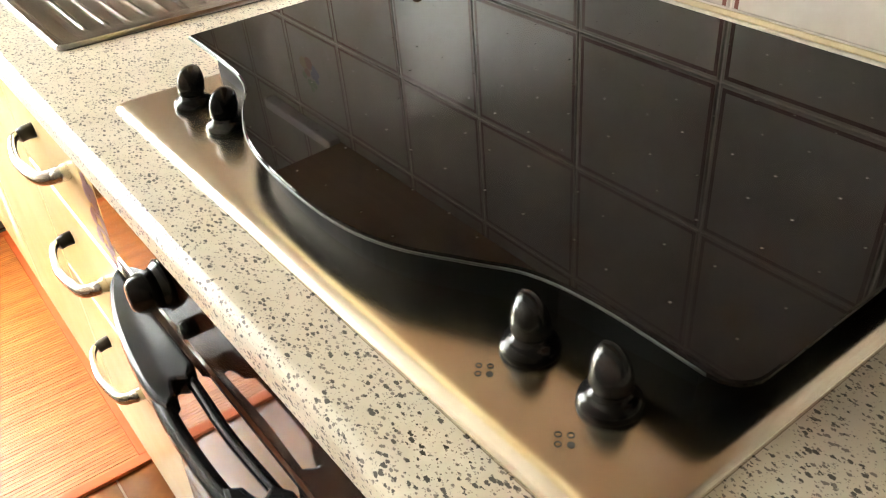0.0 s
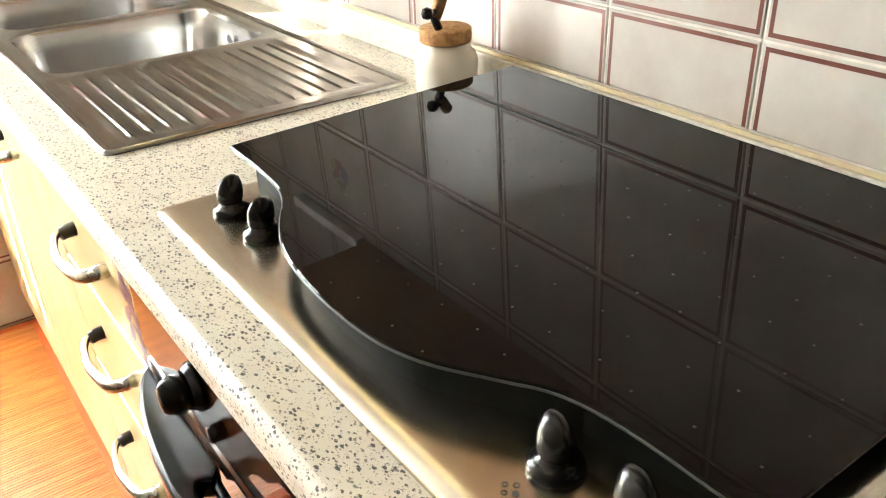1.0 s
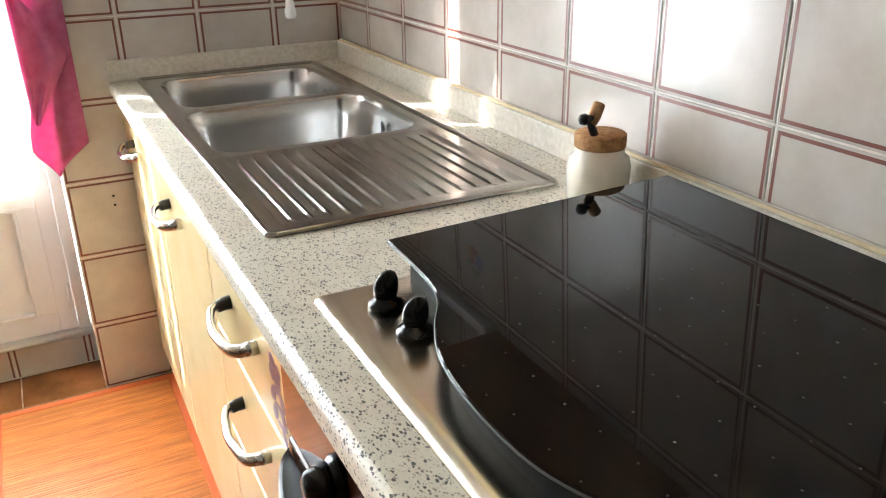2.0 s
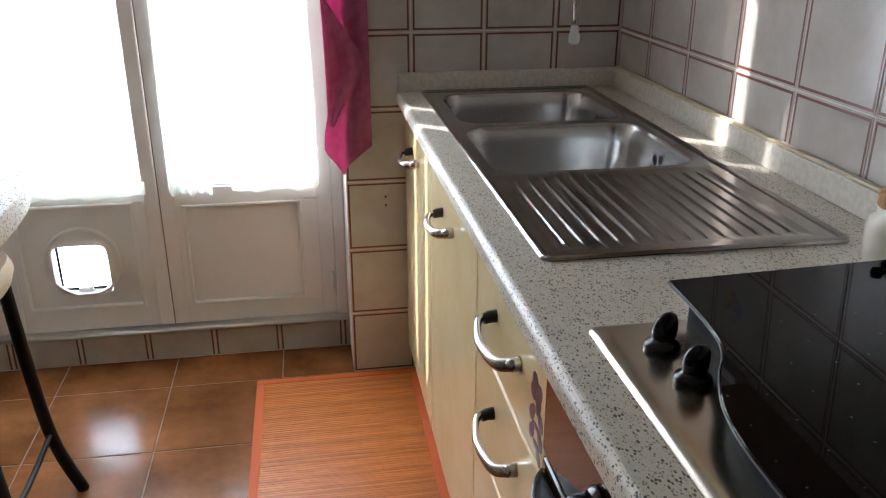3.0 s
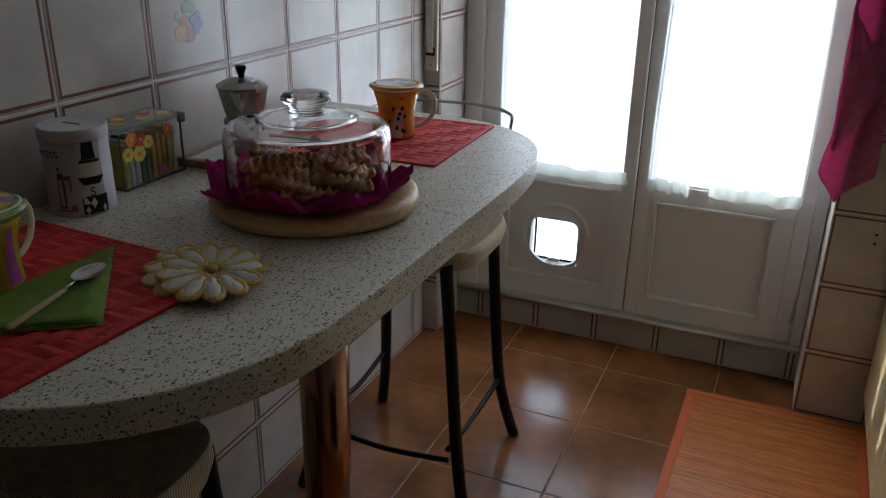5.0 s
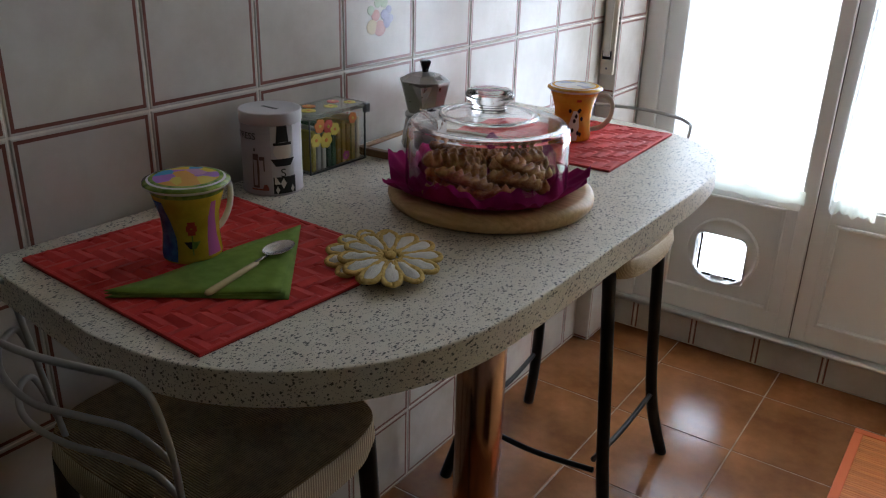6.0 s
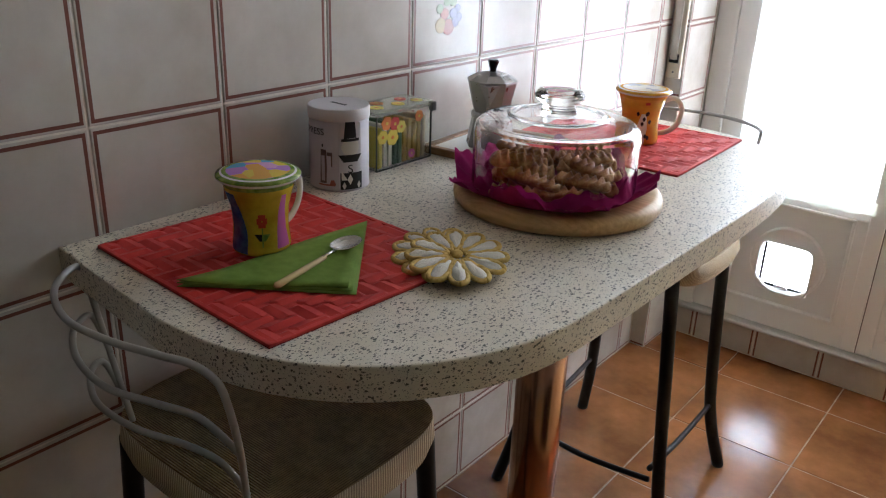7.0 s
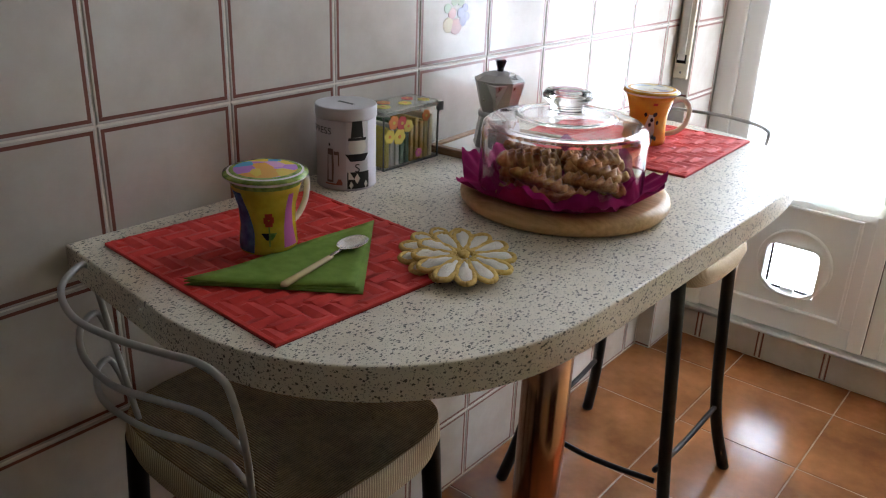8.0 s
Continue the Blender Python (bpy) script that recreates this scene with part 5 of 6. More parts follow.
def curved_text(parent, txt, size, a_start, z, r, material, name="lettering", spacing=1.0):
    cu = bpy.data.curves.new(name, "FONT")
    cu.body, cu.size, cu.extrude = txt, size, 0.0
    tmp = new(name, cu)
    dg = bpy.context.evaluated_depsgraph_get()
    me = bpy.data.meshes.new_from_object(tmp.evaluated_get(dg))
    bpy.data.objects.remove(tmp)
    for v in me.vertices:
        a = a_start + v.co.x * spacing / r
        v.co = Vector((r * math.cos(a), r * math.sin(a), z + v.co.y))
    me.materials.append(material)
    ob = new(name, me)
    ob.parent = parent
    return ob


curved_text(tin, "ESPRESS", 0.0150, TF - 1.36, 0.093, 0.0475, M_ink)
curved_text(tin, "S", 0.020, TF + 0.50, 0.032, 0.0478, M_ink)

# clear box with tea sachets
M_acryl = mat("clear_acrylic", (0.97, 0.99, 0.98), 0.03, 0.0, IOR=1.4)
bsdf(M_acryl).inputs["Transmission Weight"].default_value = 1.0
bx = thing("tea_box", "clear plastic box of tea sachets with painted flowers", "box", (-1.110, 0.997, ZT))
bx.scale.z = 0.925
w, d, h = 0.034, 0.070, 0.100
bm = bmesh.new()
for a in ((-w, -d, 0, w, d, 0.002), (-w, -d, 0.002, -w + 0.002, d, h), (w - 0.002, -d, 0.002, w, d, h), (-w + 0.002, -d, 0.002, w - 0.002, -d + 0.002, h), (-w + 0.002, d - 0.002, 0.002, w - 0.002, d, h)):
    add_box(bm, *a)
ac = part("case", bm, M_acryl, bx)
ac.visible_shadow = False
M_tinted = mat("tinted_lid", (0.86, 0.87, 0.76), 0.08, 0.0, IOR=1.4)
bsdf(M_tinted).inputs["Transmission Weight"].default_value = 0.75
part("lid", box(-w - 0.003, -d - 0.003, h, w + 0.003, d + 0.003, h + 0.010, 0.002), M_tinted, bx, "greenish clear lid").visible_shadow = False
# Thin dark strips put shade along the edges of the clear case.
M_boxedge = mat("edge_shadow", (0.10, 0.10, 0.085), 0.4)
for sx in (-w, w):
    for sy in (-d, d):
        part("corner_edge", box(sx - 0.001, sy - 0.001, 0.0, sx + 0.001, sy + 0.001, h), M_boxedge, bx)
part("base_edge", box(w - 0.001, -d, 0.0, w + 0.0012, d, 0.002), M_boxedge, bx)
part("clasp", box(w - 0.004, d - 0.004, h - 0.010, w + 0.006, d + 0.008, h + 0.008, 0.002), M_seal, bx)
SC = [(0.62, 0.50, 0.08), (0.70, 0.66, 0.55), (0.70, 0.66, 0.55), (0.05, 0.13, 0.05), (0.06, 0.16, 0.06), (0.64, 0.38, 0.05), (0.68, 0.44, 0.06), (0.62, 0.36, 0.04), (0.66, 0.50, 0.12), (0.70, 0.62, 0.40)]
for k, c in enumerate(SC):
    yk = -d + 0.008 + k * (2 * d - 0.016) / len(SC)
    ob = part("sachet", box(-w + 0.004, yk, 0.003, w - 0.004, yk + 0.0095, 0.078 + 0.006 * math.sin(k * 2.3), 0.002), mat("sachet_paper", c, 0.55), bx)
PETAL = {"red": (0.62, 0.07, 0.05), "orange": (0.74, 0.24, 0.05), "yellow": (0.76, 0.62, 0.10), "pink": (0.65, 0.14, 0.30)}
PETAL = {k: mat(k + "_flower_paint", c, 0.4) for k, c in PETAL.items()}


def painted_flower(m, colour, r, petals=6):
    """A flat flower: rounded petals set round a small yellow eye."""
    fl = bmesh.new()
    for q in range(petals):
        aa = 2 * math.pi * q / petals + 0.3
        add_lathe(fl, [(0.0, 0.0009), (r * 0.50, 0.0007), (r * 0.54, 0.0)], 12, (r * 0.58 * math.cos(aa), r * 0.58 * math.sin(aa), 0.00003 * q))
    f = part("painted_flower", fl, PETAL[colour], bx)
    f.matrix_local = m
    part("flower_eye", lathe([(0.0, 0.0014), (r * 0.26, 0.0012), (r * 0.28, 0.0)], 10), PETAL["yellow" if colour != "yellow" else "orange"], f)


FRONT = Matrix.Rotation(radians(90), 4, "Y")
for yk, zk, c, r in ((-0.046, 0.086, "orange", 0.012), (-0.026, 0.082, "red", 0.012), (-0.032, 0.058, "yellow", 0.014), (-0.056, 0.062, "yellow", 0.012), (-0.010, 0.074, "yellow", 0.011), (0.036, 0.086, "orange", 0.010), (0.018, 0.018, "pink", 0.008)):
    painted_flower(Matrix.Translation((w + 0.0004, yk, zk)) @ FRONT, c, r)
for xk, yk, c, r in ((0.010, -0.046, "yellow", 0.012), (-0.012, -0.022, "orange", 0.011), (0.014, 0.004, "yellow", 0.011), (-0.008, 0.034, "red", 0.010), (0.016, 0.050, "yellow", 0.010)):
    painted_flower(Matrix.Translation((xk, yk, h + 0.0102)), c, r)

# moka pot on a framed tile
M_wood = mat("pale_wood", (0.50, 0.33, 0.16), 0.45)
_p = nd(M_wood, "ShaderNodeTexCoord").outputs["Object"]
ln(M_wood, ramp(M_wood, noise_tex(M_wood, 7, 5, 0.6, vec=_p, stretch=(2, 22, 22)), [(0.3, (0.52, 0.31, 0.12)), (0.7, (0.72, 0.48, 0.22))]), bsdf(M_wood).inputs["Base Color"])
M_dwood = mat("brown_wood", (0.25, 0.13, 0.05), 0.45)
col_noise(M_dwood, (0.20, 0.10, 0.035), (0.33, 0.18, 0.075), 8, stretch=(3, 24, 24))
tb = thing("tile_stand", "white tile in a brown wooden frame under the pot", "trivet", (-1.014, 1.182, ZT), rz=4)
s = 0.085
part("tile", box(-s, -s, 0.002, s, s, 0.010), M_potwhite, tb)
for a in ((-s - 0.014, -s - 0.014, -s, s + 0.014), (s, -s - 0.014, s + 0.014, s + 0.014), (-s, -s - 0.014, s, -s), (-s, s, s, s + 0.014)):
    part("frame_bar", box(a[0], a[1], 0.0, a[2], a[3], 0.014, 0.002), M_dwood, tb)
M_moka = mat("cast_aluminium", (0.42, 0.41, 0.40), 0.28, 1.0)
rough_noise(M_moka, 0.22, 0.42, 30)
mk = thing("moka_pot", "faceted aluminium moka pot with a black lid knob", "moka pot", (-1.024, 1.174, ZT + 0.0105), rz=22)
mk.scale = (0.97, 0.97, 0.875)
def facet(bm, prof, n=8, tw=0.0):
    rings = [[bm.verts.new((r * math.cos(2 * math.pi * i / n + tw), r * math.sin(2 * math.pi * i / n + tw), z)) for i in range(n)] for r, z in prof]
    for a, b in zip(rings, rings[1:]):
        for i in range(n):
            bm.faces.new((a[i], a[(i + 1) % n], b[(i + 1) % n], b[i]))
    bm.faces.new(rings[0])
    bm.faces.new(rings[-1])
    bmesh.ops.recalc_face_normals(bm, faces=bm.faces[:])
    return bm
part("boiler", facet(bmesh.new(), [(0.043, 0), (0.045, 0.003), (0.036, 0.062), (0.034, 0.066)]), M_moka, mk)
part("waist", lathe([(0.034, 0.062), (0.037, 0.064), (0.037, 0.071), (0.032, 0.074), (0.0, 0.074)], 32), M_moka, mk, smooth=True)
part("collector", facet(bmesh.new(), [(0.032, 0.072), (0.035, 0.080), (0.047, 0.134), (0.047, 0.136)]), M_moka, mk)
spb = bmesh.new()
vs = [spb.verts.new(c) for c in ((0.041, -0.019, 0.1345), (0.041, 0.019, 0.1345), (0.070, 0.0, 0.1365), (0.038, 0.0, 0.088))]
for f in ((0, 1, 2), (0, 3, 1), (1, 3, 2), (2, 3, 0)):
    spb.faces.new([vs[i] for i in f])
bmesh.ops.recalc_face_normals(spb, faces=spb.faces[:])
sp_ = part("spout", spb, M_moka, mk)
sp_.matrix_local = Matrix.Rotation(radians(-82), 4, "Z")
ml = part("lid", facet(bmesh.new(), [(0.048, 0.136), (0.048, 0.139), (0.030, 0.150), (0.010, 0.155)]), M_moka, mk)
part("knob", facet(bmesh.new(), [(0.006, 0.154), (0.006, 0.160), (0.011, 0.176), (0.008, 0.179)], 6), M_black, ml)
part("handle", tube(smooth_path([(-0.040, 0.0, 0.130), (-0.066, 0.0, 0.134), (-0.074, 0.0, 0.10), (-0.064, 0.0, 0.066)], 5), 0.007, 8, flat=1.2), M_black, mk, smooth=True).matrix_local = Matrix.Rotation(radians(-82), 4, "Z")

# cake board, paper, biscuits and glass dome
CX, CY = -0.780, 1.001          # dome and pastries
BX, BY = -0.7785, 1.0143        # board
board = tagged(part("cake_board", lathe([(0.0, 0.0), (0.146, 0.0), (0.154, 0.003), (0.1585, 0.009), (0.1595, 0.015), (0.1575, 0.022), (0.151, 0.0268), (0.144, 0.0275), (0.0, 0.0275)], 96, (0, 0, 0)), M_wood, smooth=True), "round pale wooden cake board", "board")
board.location = (BX, BY, ZT)
M_tissue = mat("magenta_tissue", (0.30, 0.012, 0.13), 0.9)
bsdf(M_tissue).inputs["Specular IOR Level"].default_value = 0.08
col_noise(M_tissue, (0.23, 0.006, 0.075), (0.38, 0.016, 0.125), 25)
bm = bmesh.new()
N = 140
rows = []
for j in range(7):
    f = j / 6
    row = []
    for i in range(N):
        a = 2 * math.pi * i / N
        crest = abs(math.sin(3.5 * a + 0.6)) ** 0.6
        rr_ = 0.096 + 0.017 * f + 0.003 * f * math.sin(23 * a)
        row.append(bm.verts.new((rr_ * math.cos(a), rr_ * math.sin(a), 0.001 + f * (0.006 + 0.021 * crest + 0.0025 * math.sin(29 * a)))))
    rows.append(row)
for j in range(11):
    f = j / 10
    row = []
    for i in range(N):
        a = 2 * math.pi * i / N
        point = abs(((a / (2 * math.pi) * 9) % 1) - 0.5) * 2
        rr_ = 0.118 + f * (0.024 + 0.022 * point + 0.006 * math.sin(5 * a))
        zz_ = 0.001 + (f ** 1.3) * (0.011 + 0.022 * point + 0.008 * math.sin(4 * a + 1)) + 0.004 * f * math.sin(31 * a)
        row.append(bm.verts.new((rr_ * math.cos(a), rr_ * math.sin(a), zz_)))
    rows.append(row)
for a, b in zip(rows, rows[1:]):
    for i in range(N):
        bm.faces.new((a[i], a[(i + 1) % N], b[(i + 1) % N], b[i]))
cv = bm.verts.new((0, 0, 0.001))
for i in range(N):
    bm.faces.new((rows[0][(i + 1) % N], rows[0][i], cv))
paper = tagged(part("tissue_paper", bm, M_tissue, smooth=True), "crumpled magenta tissue paper on the cake board", "paper")
paper.location = (CX, CY, ZT + 0.028)
M_crust = mat("baked_crust", (0.30, 0.13, 0.04), 0.42)
bsdf(M_crust).inputs["Specular IOR Level"].default_value = 0.25
_p = nd(M_crust, "ShaderNodeTexCoord").outputs["Object"]
_o = nd(M_crust, "ShaderNodeObjectInfo")
_c = ramp(M_crust, noise_tex(M_crust, 75.0, 5, 0.6, vec=_p), [(0.32, (0.19, 0.05, 0.011)), (0.5, (0.48, 0.18, 0.045)), (0.68, (0.74, 0.40, 0.14))])
_v = ramp(M_crust, _o.outputs["Random"], [(0.0, (0.62, 0.58, 0.55)), (1.0, (1.0, 1.0, 1.0))])
ln(M_crust, mix(M_crust, 1.0, _c, _v, "MULTIPLY"), bsdf(M_crust).inputs["Base Color"])
bump(M_crust, noise_tex(M_crust, 420, 4, vec=_p), 0.4, 0.0015)


def biscuit_mesh():
    """A short baked bar with a comb of pinched teeth along its top."""
    bm = bmesh.new()
    n, m = 72, 14
    rows = []
    for i in range(n + 1):
        u = -1 + 2 * i / n
        env = max(0.05, (1 - u ** 6)) ** 0.5
        tooth = (1 - abs(2 * ((u * 3.5 + 0.25) % 1.0) - 1)) ** 1.1
        row = []
        for k in range(m):
            a = 2 * math.pi * k / m
            c, s_ = math.cos(a), math.sin(a)
            up = max(0.0, s_) ** 1.5
            row.append(bm.verts.new((0.046 * u, env * 0.0145 * c * (1 - 0.35 * up) + 0.006 * (1 - u * u), env * (0.0085 * s_ + (0.0092 * tooth - 0.0008) * up))))
        rows.append(row)
    for a, b in zip(rows, rows[1:]):
        for k in range(m):
            bm.faces.new((a[k], a[(k + 1) % m], b[(k + 1) % m], b[k]))
    bm.faces.new(rows[0])
    bm.faces.new(rows[-1])
    bmesh.ops.recalc_face_normals(bm, faces=bm.faces[:])
    return bm


first = None
rs = random.Random(11)
pile = []
for z, half, shift in ((0.010, 3, 0.0), (0.026, 2.5, 0.012), (0.040, 1.5, -0.01)):
    v = -half * 0.0275
    while v <= half * 0.0275 + 1e-6:
        reach = math.sqrt(max(0.0, 0.104 ** 2 - v * v)) - 0.036 - 0.25 * z
        for s in ((-1, 1) if reach > 0.032 else (0,)):
            u = s * min(reach, 0.048) + shift * (1 if s == 0 else 0.3)
            ang = radians(28) + rs.uniform(-0.55, 0.55)
            pile.append((u * math.cos(0.54) - v * math.sin(0.54), u * math.sin(0.54) + v * math.cos(0.54), z + rs.uniform(-0.001, 0.003), ang))
        v += 0.0275
for x, y, z, a in pile:
    m_ = pose(CX + x, CY + y, ZT + 0.030 + z, rs.uniform(-40, 40), rs.uniform(-9, 9), math.degrees(a))
    if first is None:
        first = tagged(part("biscuit", biscuit_mesh(), M_crust, smooth=True), "golden toothed pastry biscuit piled under the glass dome", "biscuit", "biscuits under the dome")
        first.matrix_basis = m_
    else:
        copy_thing(first, m_)
def even_walls(prof, d):
    """Adds points close to the corners so that straight runs stay flat."""
    out = []
    for (r0, z0), (r1, z1) in zip(prof, prof[1:]):
        out.append((r0, z0))
        n = math.hypot(r1 - r0, z1 - z0)
        if n > 3 * d:
            for f in (d / n, 1 - d / n):
                out.append((r0 + (r1 - r0) * f, z0 + (z1 - z0) * f))
    return out + [prof[-1]]


dome = thing("glass_dome", "clear glass cake dome with a round knob", "cake dome", (CX, CY, ZT + 0.0295))
bell = part("bell", lathe(even_walls([(0.122, 0.0), (0.1235, 0.003), (0.1235, 0.080), (0.121, 0.093), (0.113, 0.100), (0.070, 0.107), (0.030, 0.111), (0.0, 0.112), (0.0, 0.1085), (0.030, 0.1075), (0.070, 0.1035), (0.111, 0.0965), (0.1175, 0.091), (0.120, 0.079), (0.120, 0.003), (0.122, 0.0)], 0.003), 72), M_glass, dome, smooth=True)
knob_ = part("knob", lathe([(0.0, 0.1125), (0.026, 0.1125), (0.027, 0.116), (0.024, 0.123), (0.028, 0.128), (0.036, 0.133), (0.037, 0.139), (0.032, 0.145), (0.020, 0.1465), (0.0, 0.147)], 48), M_glass, dome, smooth=True)
ridge_ = part("ridge", lathe([(0.064, 0.1085), (0.066, 0.1105), (0.071, 0.1115), (0.076, 0.1085), (0.070, 0.1075), (0.064, 0.1085)], 64), M_glass, dome, smooth=True)
for o in (bell, knob_, ridge_):
    o.visible_shadow = False

# ---- jar by the hob ----
M_cork = mat("cork", (0.48, 0.25, 0.10), 0.8)
col_noise(M_cork, (0.36, 0.17, 0.065), (0.58, 0.33, 0.14), 130)
M_ceramic = mat("cream_ceramic", (0.80, 0.75, 0.64), 0.2)
jar = thing("storage_jar", "cream ceramic jar with a cork lid and figure", "jar", (0.684, 0.934, ZK))
part("body", lathe([(0.0, 0.0), (0.042, 0.0), (0.045, 0.004), (0.046, 0.050), (0.043, 0.062), (0.036, 0.068), (0.0355, 0.078), (0.0, 0.078)], 40), M_ceramic, jar, smooth=True)
jl = part("cork_lid", lathe([(0.0, 0.078), (0.036, 0.078), (0.037, 0.080), (0.037, 0.096), (0.035, 0.098), (0.0, 0.098)], 40), M_cork, jar, "round cork lid", smooth=True)
part("figure_leg", tube([(-0.018, -0.010, 0.098), (-0.022, -0.006, 0.112), (-0.020, 0.000, 0.120)], 0.006, 8), M_blackglaze, jl, smooth=True)
part("figure_body", tube([(-0.022, -0.004, 0.112), (-0.012, 0.000, 0.124), (-0.002, 0.004, 0.138)], 0.008, 10, radii=[0.008, 0.009, 0.0085]), M_cork, jl, smooth=True)
part("figure_head", lathe([(0.0, -0.009), (0.007, -0.006), (0.009, 0.0), (0.007, 0.006), (0.0, 0.009)], 14, (-0.034, -0.006, 0.122)), M_blackglaze, jl, smooth=True)
part("figure_arm", tube([(-0.030, -0.006, 0.120), (-0.018, -0.003, 0.122)], 0.005, 8), M_blackglaze, jl, smooth=True)

# ---- towel ----
M_towel = mat("pink_towel", (0.42, 0.06, 0.18), 0.9)
_tc = ramp(M_towel, noise_tex(M_towel, 40, 4), [(0.35, (0.50, 0.13, 0.27)), (0.65, (0.62, 0.21, 0.38))])
_td = ramp(M_towel, noise_tex(M_towel, 5, 2), [(0.4, (0.85, 0.8, 0.85)), (0.62, (1.0, 1.0, 1.0))])
ln(M_towel, mix(M_towel, 1.0, _tc, _td, "MULTIPLY"), bsdf(M_towel).inputs["Base Color"])
bump(M_towel, noise_tex(M_towel, 500, 2), 0.4, 0.001)
_tr, _mx = nd(M_towel, "ShaderNodeBsdfTranslucent", Color=(0.74, 0.16, 0.38, 1)), nd(M_towel, "ShaderNodeMixShader", Fac=0.40)
ln(M_towel, bsdf(M_towel).outputs[0], _mx.inputs[1])
ln(M_towel, _tr.outputs[0], _mx.inputs[2])
ln(M_towel, _mx.outputs[0], M_towel.node_tree.nodes["Material Output"].inputs[0])
def cloth(name, left, right, ztop, zlow, yoff, ph, parent=None):
    """A hanging sheet between two edge lines; zlow gives the lower hem across its width."""
    bm = bmesh.new()
    nx, nz = 26, 44
    rows = []
    for j in range(nz + 1):
        v = j / nz
        row = []
        for i in range(nx + 1):
            u = i / nx
            z = ztop + (zlow(u) - ztop) * v
            x = left(z) + (right(z) - left(z)) * u
            y = YF - yoff - 0.005 * math.sin(u * 6.0 + 2.0 * v + ph) - 0.0025 * math.sin(u * 15 + 3 * v + ph)
            row.append(bm.verts.new((x, y, z)))
        rows.append(row)
    for a, b_ in zip(rows, rows[1:]):
        for i in range(nx):
            bm.faces.new((a[i], a[i + 1], b_[i + 1], b_[i]))
    ext = bmesh.ops.extrude_face_region(bm, geom=bm.faces[:])
    for v in [q for q in ext["geom"] if isinstance(q, bmesh.types.BMVert)]:
        v.co.y += 0.003
    bmesh.ops.recalc_face_normals(bm, faces=bm.faces[:])
    return part(name, bm, M_towel, parent, smooth=True)


def lerp_pts(t, pts):
    for (a, va), (c, vc) in zip(pts, pts[1:]):
        if t <= c:
            return va + (vc - va) * (t - a) / (c - a)
    return pts[-1][1]


towel = thing("tea_towel", "pink tea towel hanging folded from a hook", "towel")
cloth("back_fold", lambda z: lerp_pts(z, [(0.60, -0.012), (0.68, -0.050), (0.74, -0.046), (0.80, -0.034), (1.10, -0.040), (1.55, 0.0)]), lambda z: lerp_pts(z, [(0.60, 0.040), (0.70, 0.080), (1.10, 0.078), (1.55, 0.030)]), 1.54, lambda u: lerp_pts(u, [(0, 0.70), (0.33, 0.622), (1.0, 0.705)]), 0.011, 0.0, towel)
cloth("front_fold", lambda z: lerp_pts(z, [(0.76, -0.030), (0.95, -0.036), (1.10, -0.040), (1.55, 0.0)]), lambda z: lerp_pts(z, [(0.76, -0.022), (0.93, 0.074), (1.09, -0.030), (1.10, -0.032), (1.55, 0.012)]), 1.54, lambda u: 0.762, 0.026, 1.3, towel)
hook = thing("towel_hook", "small white hook on the tiled wall", "hook")
part("peg", tube([(0.01, YF, 1.535), (0.01, YF - 0.04, 1.53), (0.01, YF - 0.045, 1.545)], 0.005, 8), M_white, hook, smooth=True)
part("plate", box(-0.004, YF - 0.004, 1.515, 0.024, YF + 0.001, 1.555, 0.002), M_white, hook)

holes = thing("drill_hole", "two small drill holes in a wall tile", "hole")
for z in (0.553, 0.528):
    part("hole", lathe([(0.0, 0.0004), (0.0028, 0.0004), (0.0032, 0.0)], 12), M_black, holes).matrix_local = Matrix.Translation((0.114, YF - 0.0001, z)) @ Matrix.Rotation(radians(90), 4, "X")

# ---- shutter strap on the pilaster ----
M_strap = mat("grey_strap", (0.62, 0.60, 0.55), 0.8)
M_ivory = mat("ivory_plastic", (0.66, 0.60, 0.48), 0.4)
st = thing("shutter_strap", "roller shutter strap with an ivory winder plate", "shutter strap")
part("winder_plate", box(-1.141, 2.190, 0.862, -1.101, 2.2015, 1.10, 0.003), M_ivory, st)
part("slot", box(-1.137, 2.1888, 0.905, -1.109, 2.1902, 0.930, 0.0005), M_black, st)
part("screw", lathe([(0.0, 0.002), (0.003, 0.0015), (0.0035, 0.0)], 12), M_seal, st).matrix_local = Matrix.Translation((-1.121, 2.1898, 0.880)) @ Matrix.Rotation(radians(90), 4, "X")
part("strap", box(-1.132, 2.182, 0.915, -1.112, 2.1845, 2.40), M_strap, st)

# ---- bamboo rug ----
M_slat = mat("orange_bamboo", (0.55, 0.20, 0.04), 0.4)
_p = world_pos(M_slat)
_c = ramp(M_slat, noise_tex(M_slat, 12, 4, vec=_p, stretch=(1, 14, 1)), [(0.3, (0.55, 0.15, 0.028)), (0.7, (0.74, 0.27, 0.06))])
_r = nd(M_slat, "ShaderNodeObjectInfo")
_v = ramp(M_slat, _r.outputs["Random"], [(0.0, (0.78, 0.76, 0.74)), (1.0, (1, 1, 1))])
ln(M_slat, mix(M_slat, 1.0, _c, _v, "MULTIPLY"), bsdf(M_slat).inputs["Base Color"])
M_binding = mat("orange_binding", (0.62, 0.13, 0.03), 0.7)
rug = thing("bamboo_mat", "orange bamboo slat mat with a cloth border on the floor", "rug", (0, 0, 0), rz=0)
RX0, RX1, RY0, RY1 = -0.282, 0.192, 1.172, 2.192
ns = 110
pitch = (RY1 - RY0 - 0.044) / ns
slat_me = None
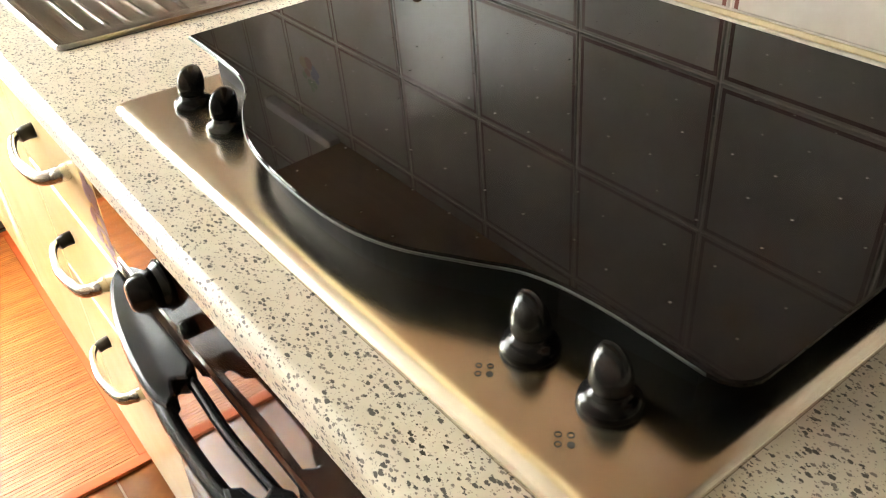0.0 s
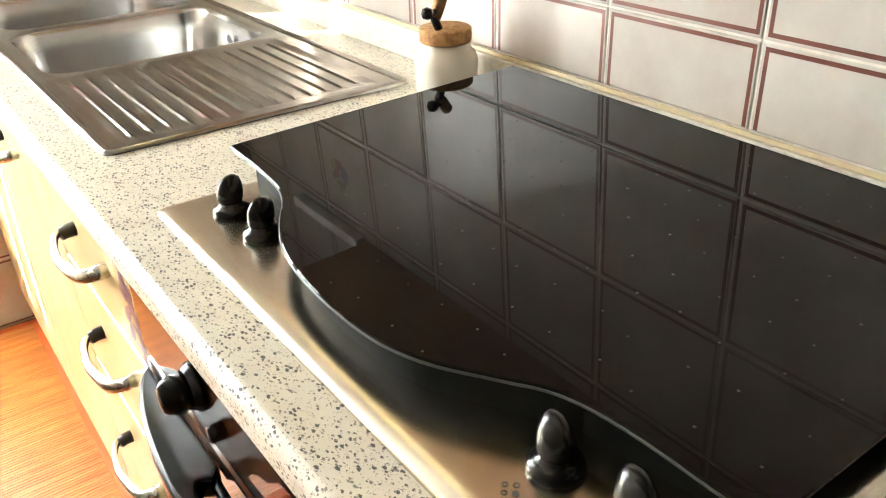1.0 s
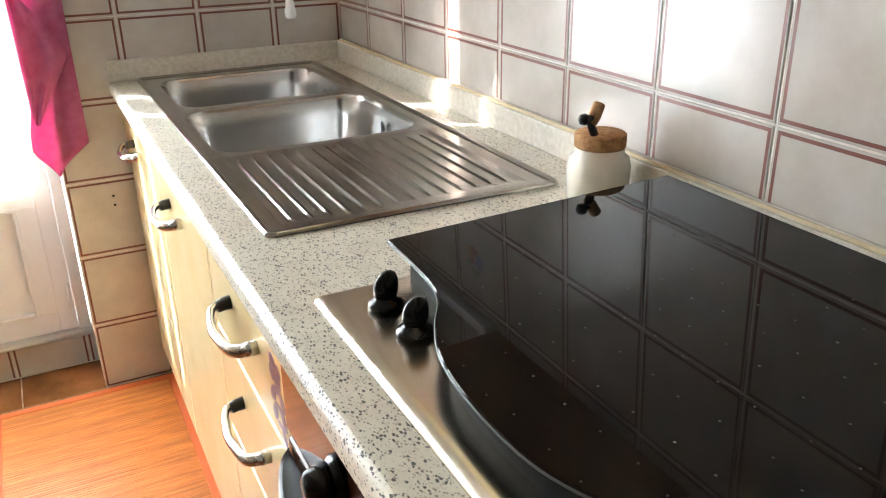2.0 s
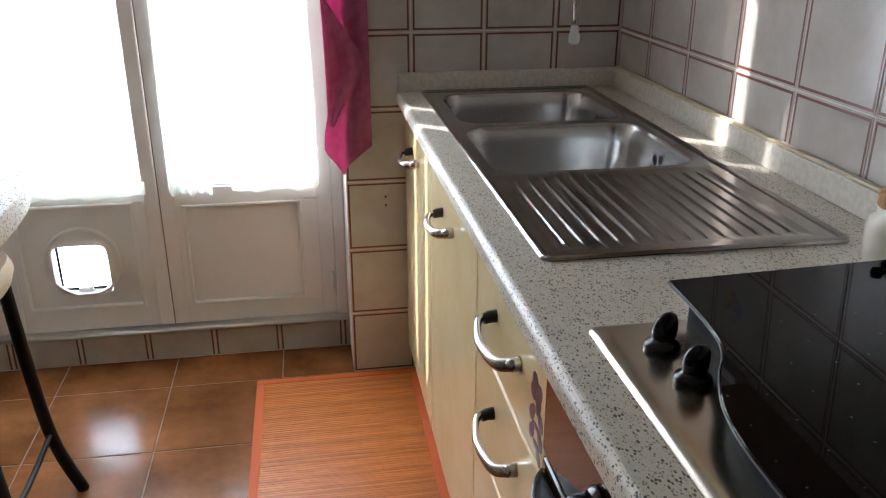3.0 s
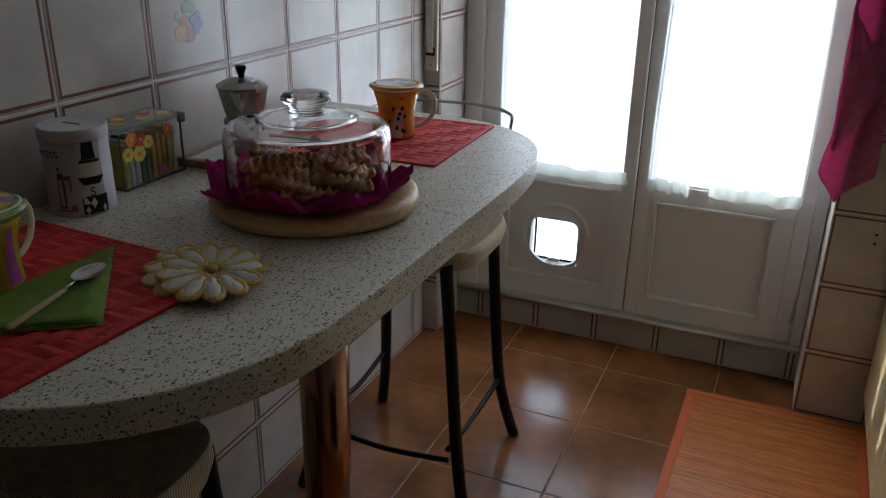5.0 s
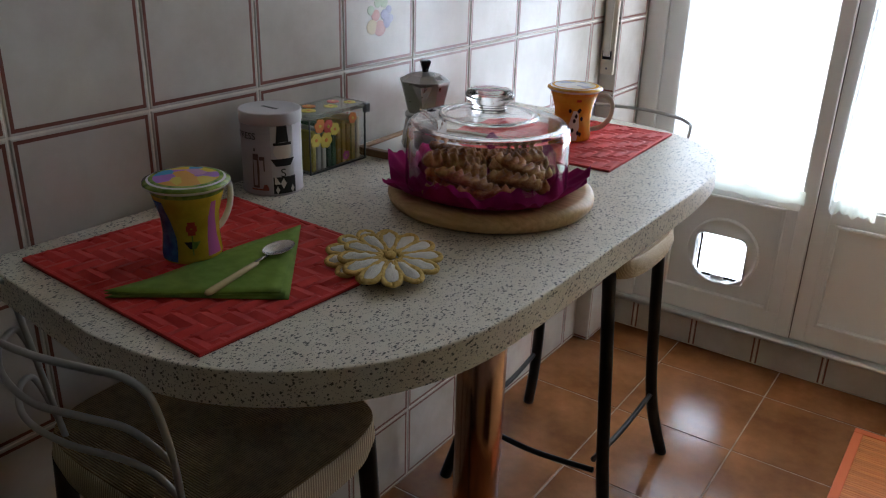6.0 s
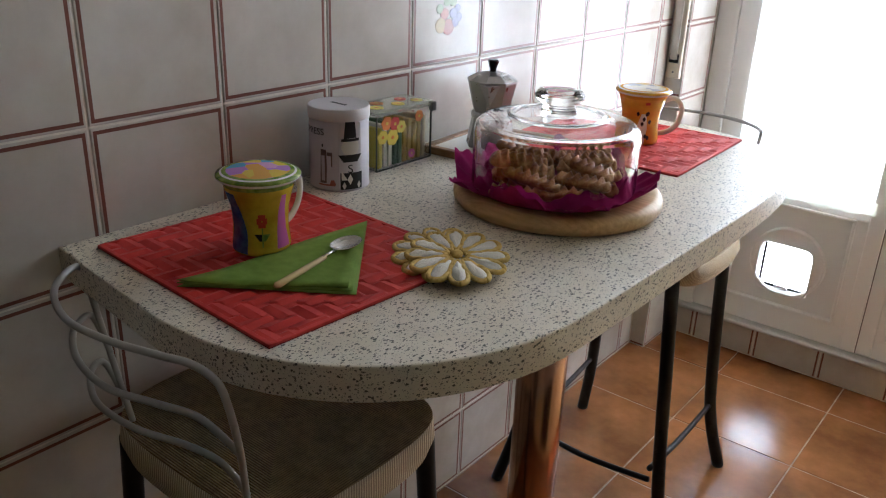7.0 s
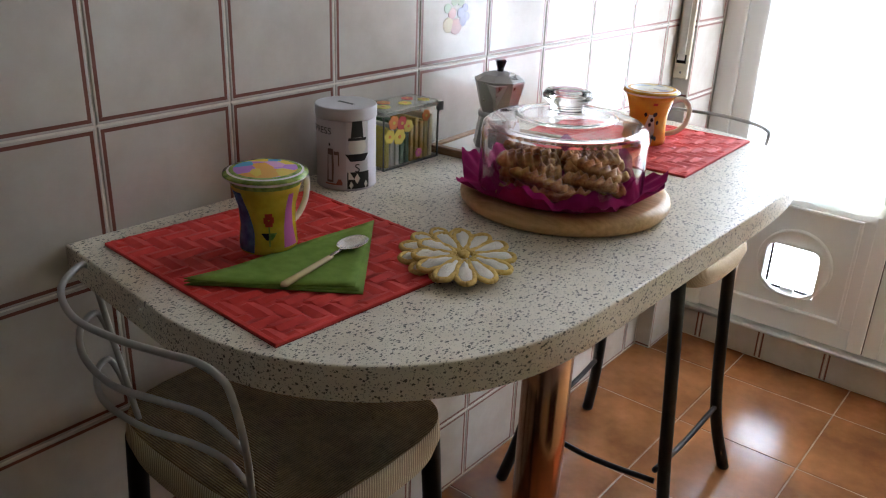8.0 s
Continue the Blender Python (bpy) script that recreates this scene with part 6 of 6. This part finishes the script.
for k in range(ns):
    if slat_me is None:
        sl = bmesh.new()
        add_box(sl, RX0 + 0.020, 0.0006, 0.0012, RX1 - 0.020, pitch - 0.0008, 0.0060)
        first_slat = part("slat", sl, M_slat, rug)
        slat_me = first_slat.data
        ob = first_slat
    else:
        ob = new("slat", slat_me)
        ob.parent = rug
    ob.location = (0, RY0 + 0.022 + k * pitch, rs.uniform(-0.0003, 0.0003))
part("backing_cloth", box(RX0 + 0.02, RY0 + 0.02, 0.0003, RX1 - 0.02, RY1 - 0.02, 0.0012), M_binding, rug)
bm = bmesh.new()
for a, b, c, e in ((RX0, RX1, RY0, RY0 + 0.024), (RX0, RX1, RY1 - 0.024, RY1)):
    add_box(bm, a, c, 0.0, b, e, 0.0082, 0.002)
for a, b in ((RX0, RX0 + 0.024), (RX1 - 0.024, RX1)):
    add_box(bm, a, RY0 + 0.024, 0.0, b, RY1 - 0.024, 0.0082, 0.002)
part("border", bm, M_binding, rug, "orange cloth border")

# ---- tiles of the walls and the floor ----
TM = [M_tile, M_rim]
FX, FY, FP = -0.530, 1.889, 0.322
lay(floor, F_floor, cuts(XL, XR, FX, FP), cuts(YB, 2.385, FY, FP), "tile", [M_floor], 0.004, (0, 0), 0.0015, 0.05)
ZL = 0.190
left_us = cuts(-0.95, 2.2, 0.474, PL)
lay(wall_left, F_left, left_us, cuts(0.0, ZC, ZL, PL), "tile", TM)
lay(wall_right, F_right, [-y for y in reversed(cuts(-0.60, YF, 0.920, PR))], cuts(0.898, ZC, 0.997, PL), "tile", TM)
lay(wall_sink, F_sink, cuts(0.004, XR, 0.191, 0.195), cuts(0.0, 2.04, 0.397, 0.201), "tile", TM)
lay(pilaster, F_pil, [XL, -1.095], cuts(0.0, 2.04, ZL, PL), "tile", TM)
lay(pilaster, F_pils, [2.2, 2.385], cuts(0.0, 2.04, ZL, PL), "tile", TM)
lay(sill_wall, F_step, cuts(-1.095, 0.004, -0.813, 0.199), [0.0, 0.094], "tile", TM)

# painted fruit on two tiles
M_fruit = [mat("fruit_red", (0.48, 0.26, 0.22), 0.2), mat("fruit_blue", (0.33, 0.32, 0.46), 0.2), mat("fruit_green", (0.36, 0.41, 0.28), 0.2), mat("fruit_yellow", (0.54, 0.42, 0.26), 0.2)]


def fruit(frame_m, u, v, label):
    t = thing("painted_fruit", label, "tile decoration")
    t.matrix_world = frame_m @ Matrix.Translation((u, v, 0.0015))
    for x, y, r, k in ((-0.022, -0.016, 0.016, 3), (0.000, -0.020, 0.017, 0), (0.020, -0.012, 0.011, 1), (0.030, -0.004, 0.010, 1), (0.014, 0.004, 0.011, 1), (0.026, 0.012, 0.009, 1), (-0.012, 0.004, 0.012, 0), (-0.006, 0.026, 0.010, 2), (0.012, 0.026, 0.011, 2), (-0.026, 0.014, 0.010, 2), (0.0, 0.040, 0.007, 2)):
        part("fruit", lathe([(0.0, 0.0006), (r, 0.0004), (r * 1.02, 0)], 14, (x, y, 0), 0.85), M_fruit[k], t)
    return t


fruit(F_left, 0.474 + 3.5 * PL, ZL + 4.42 * PL, "fruit painted on one cream wall tile")
fruit(F_right, -1.490, 0.997 + 1.5 * PL, "fruit painted on one cream wall tile")
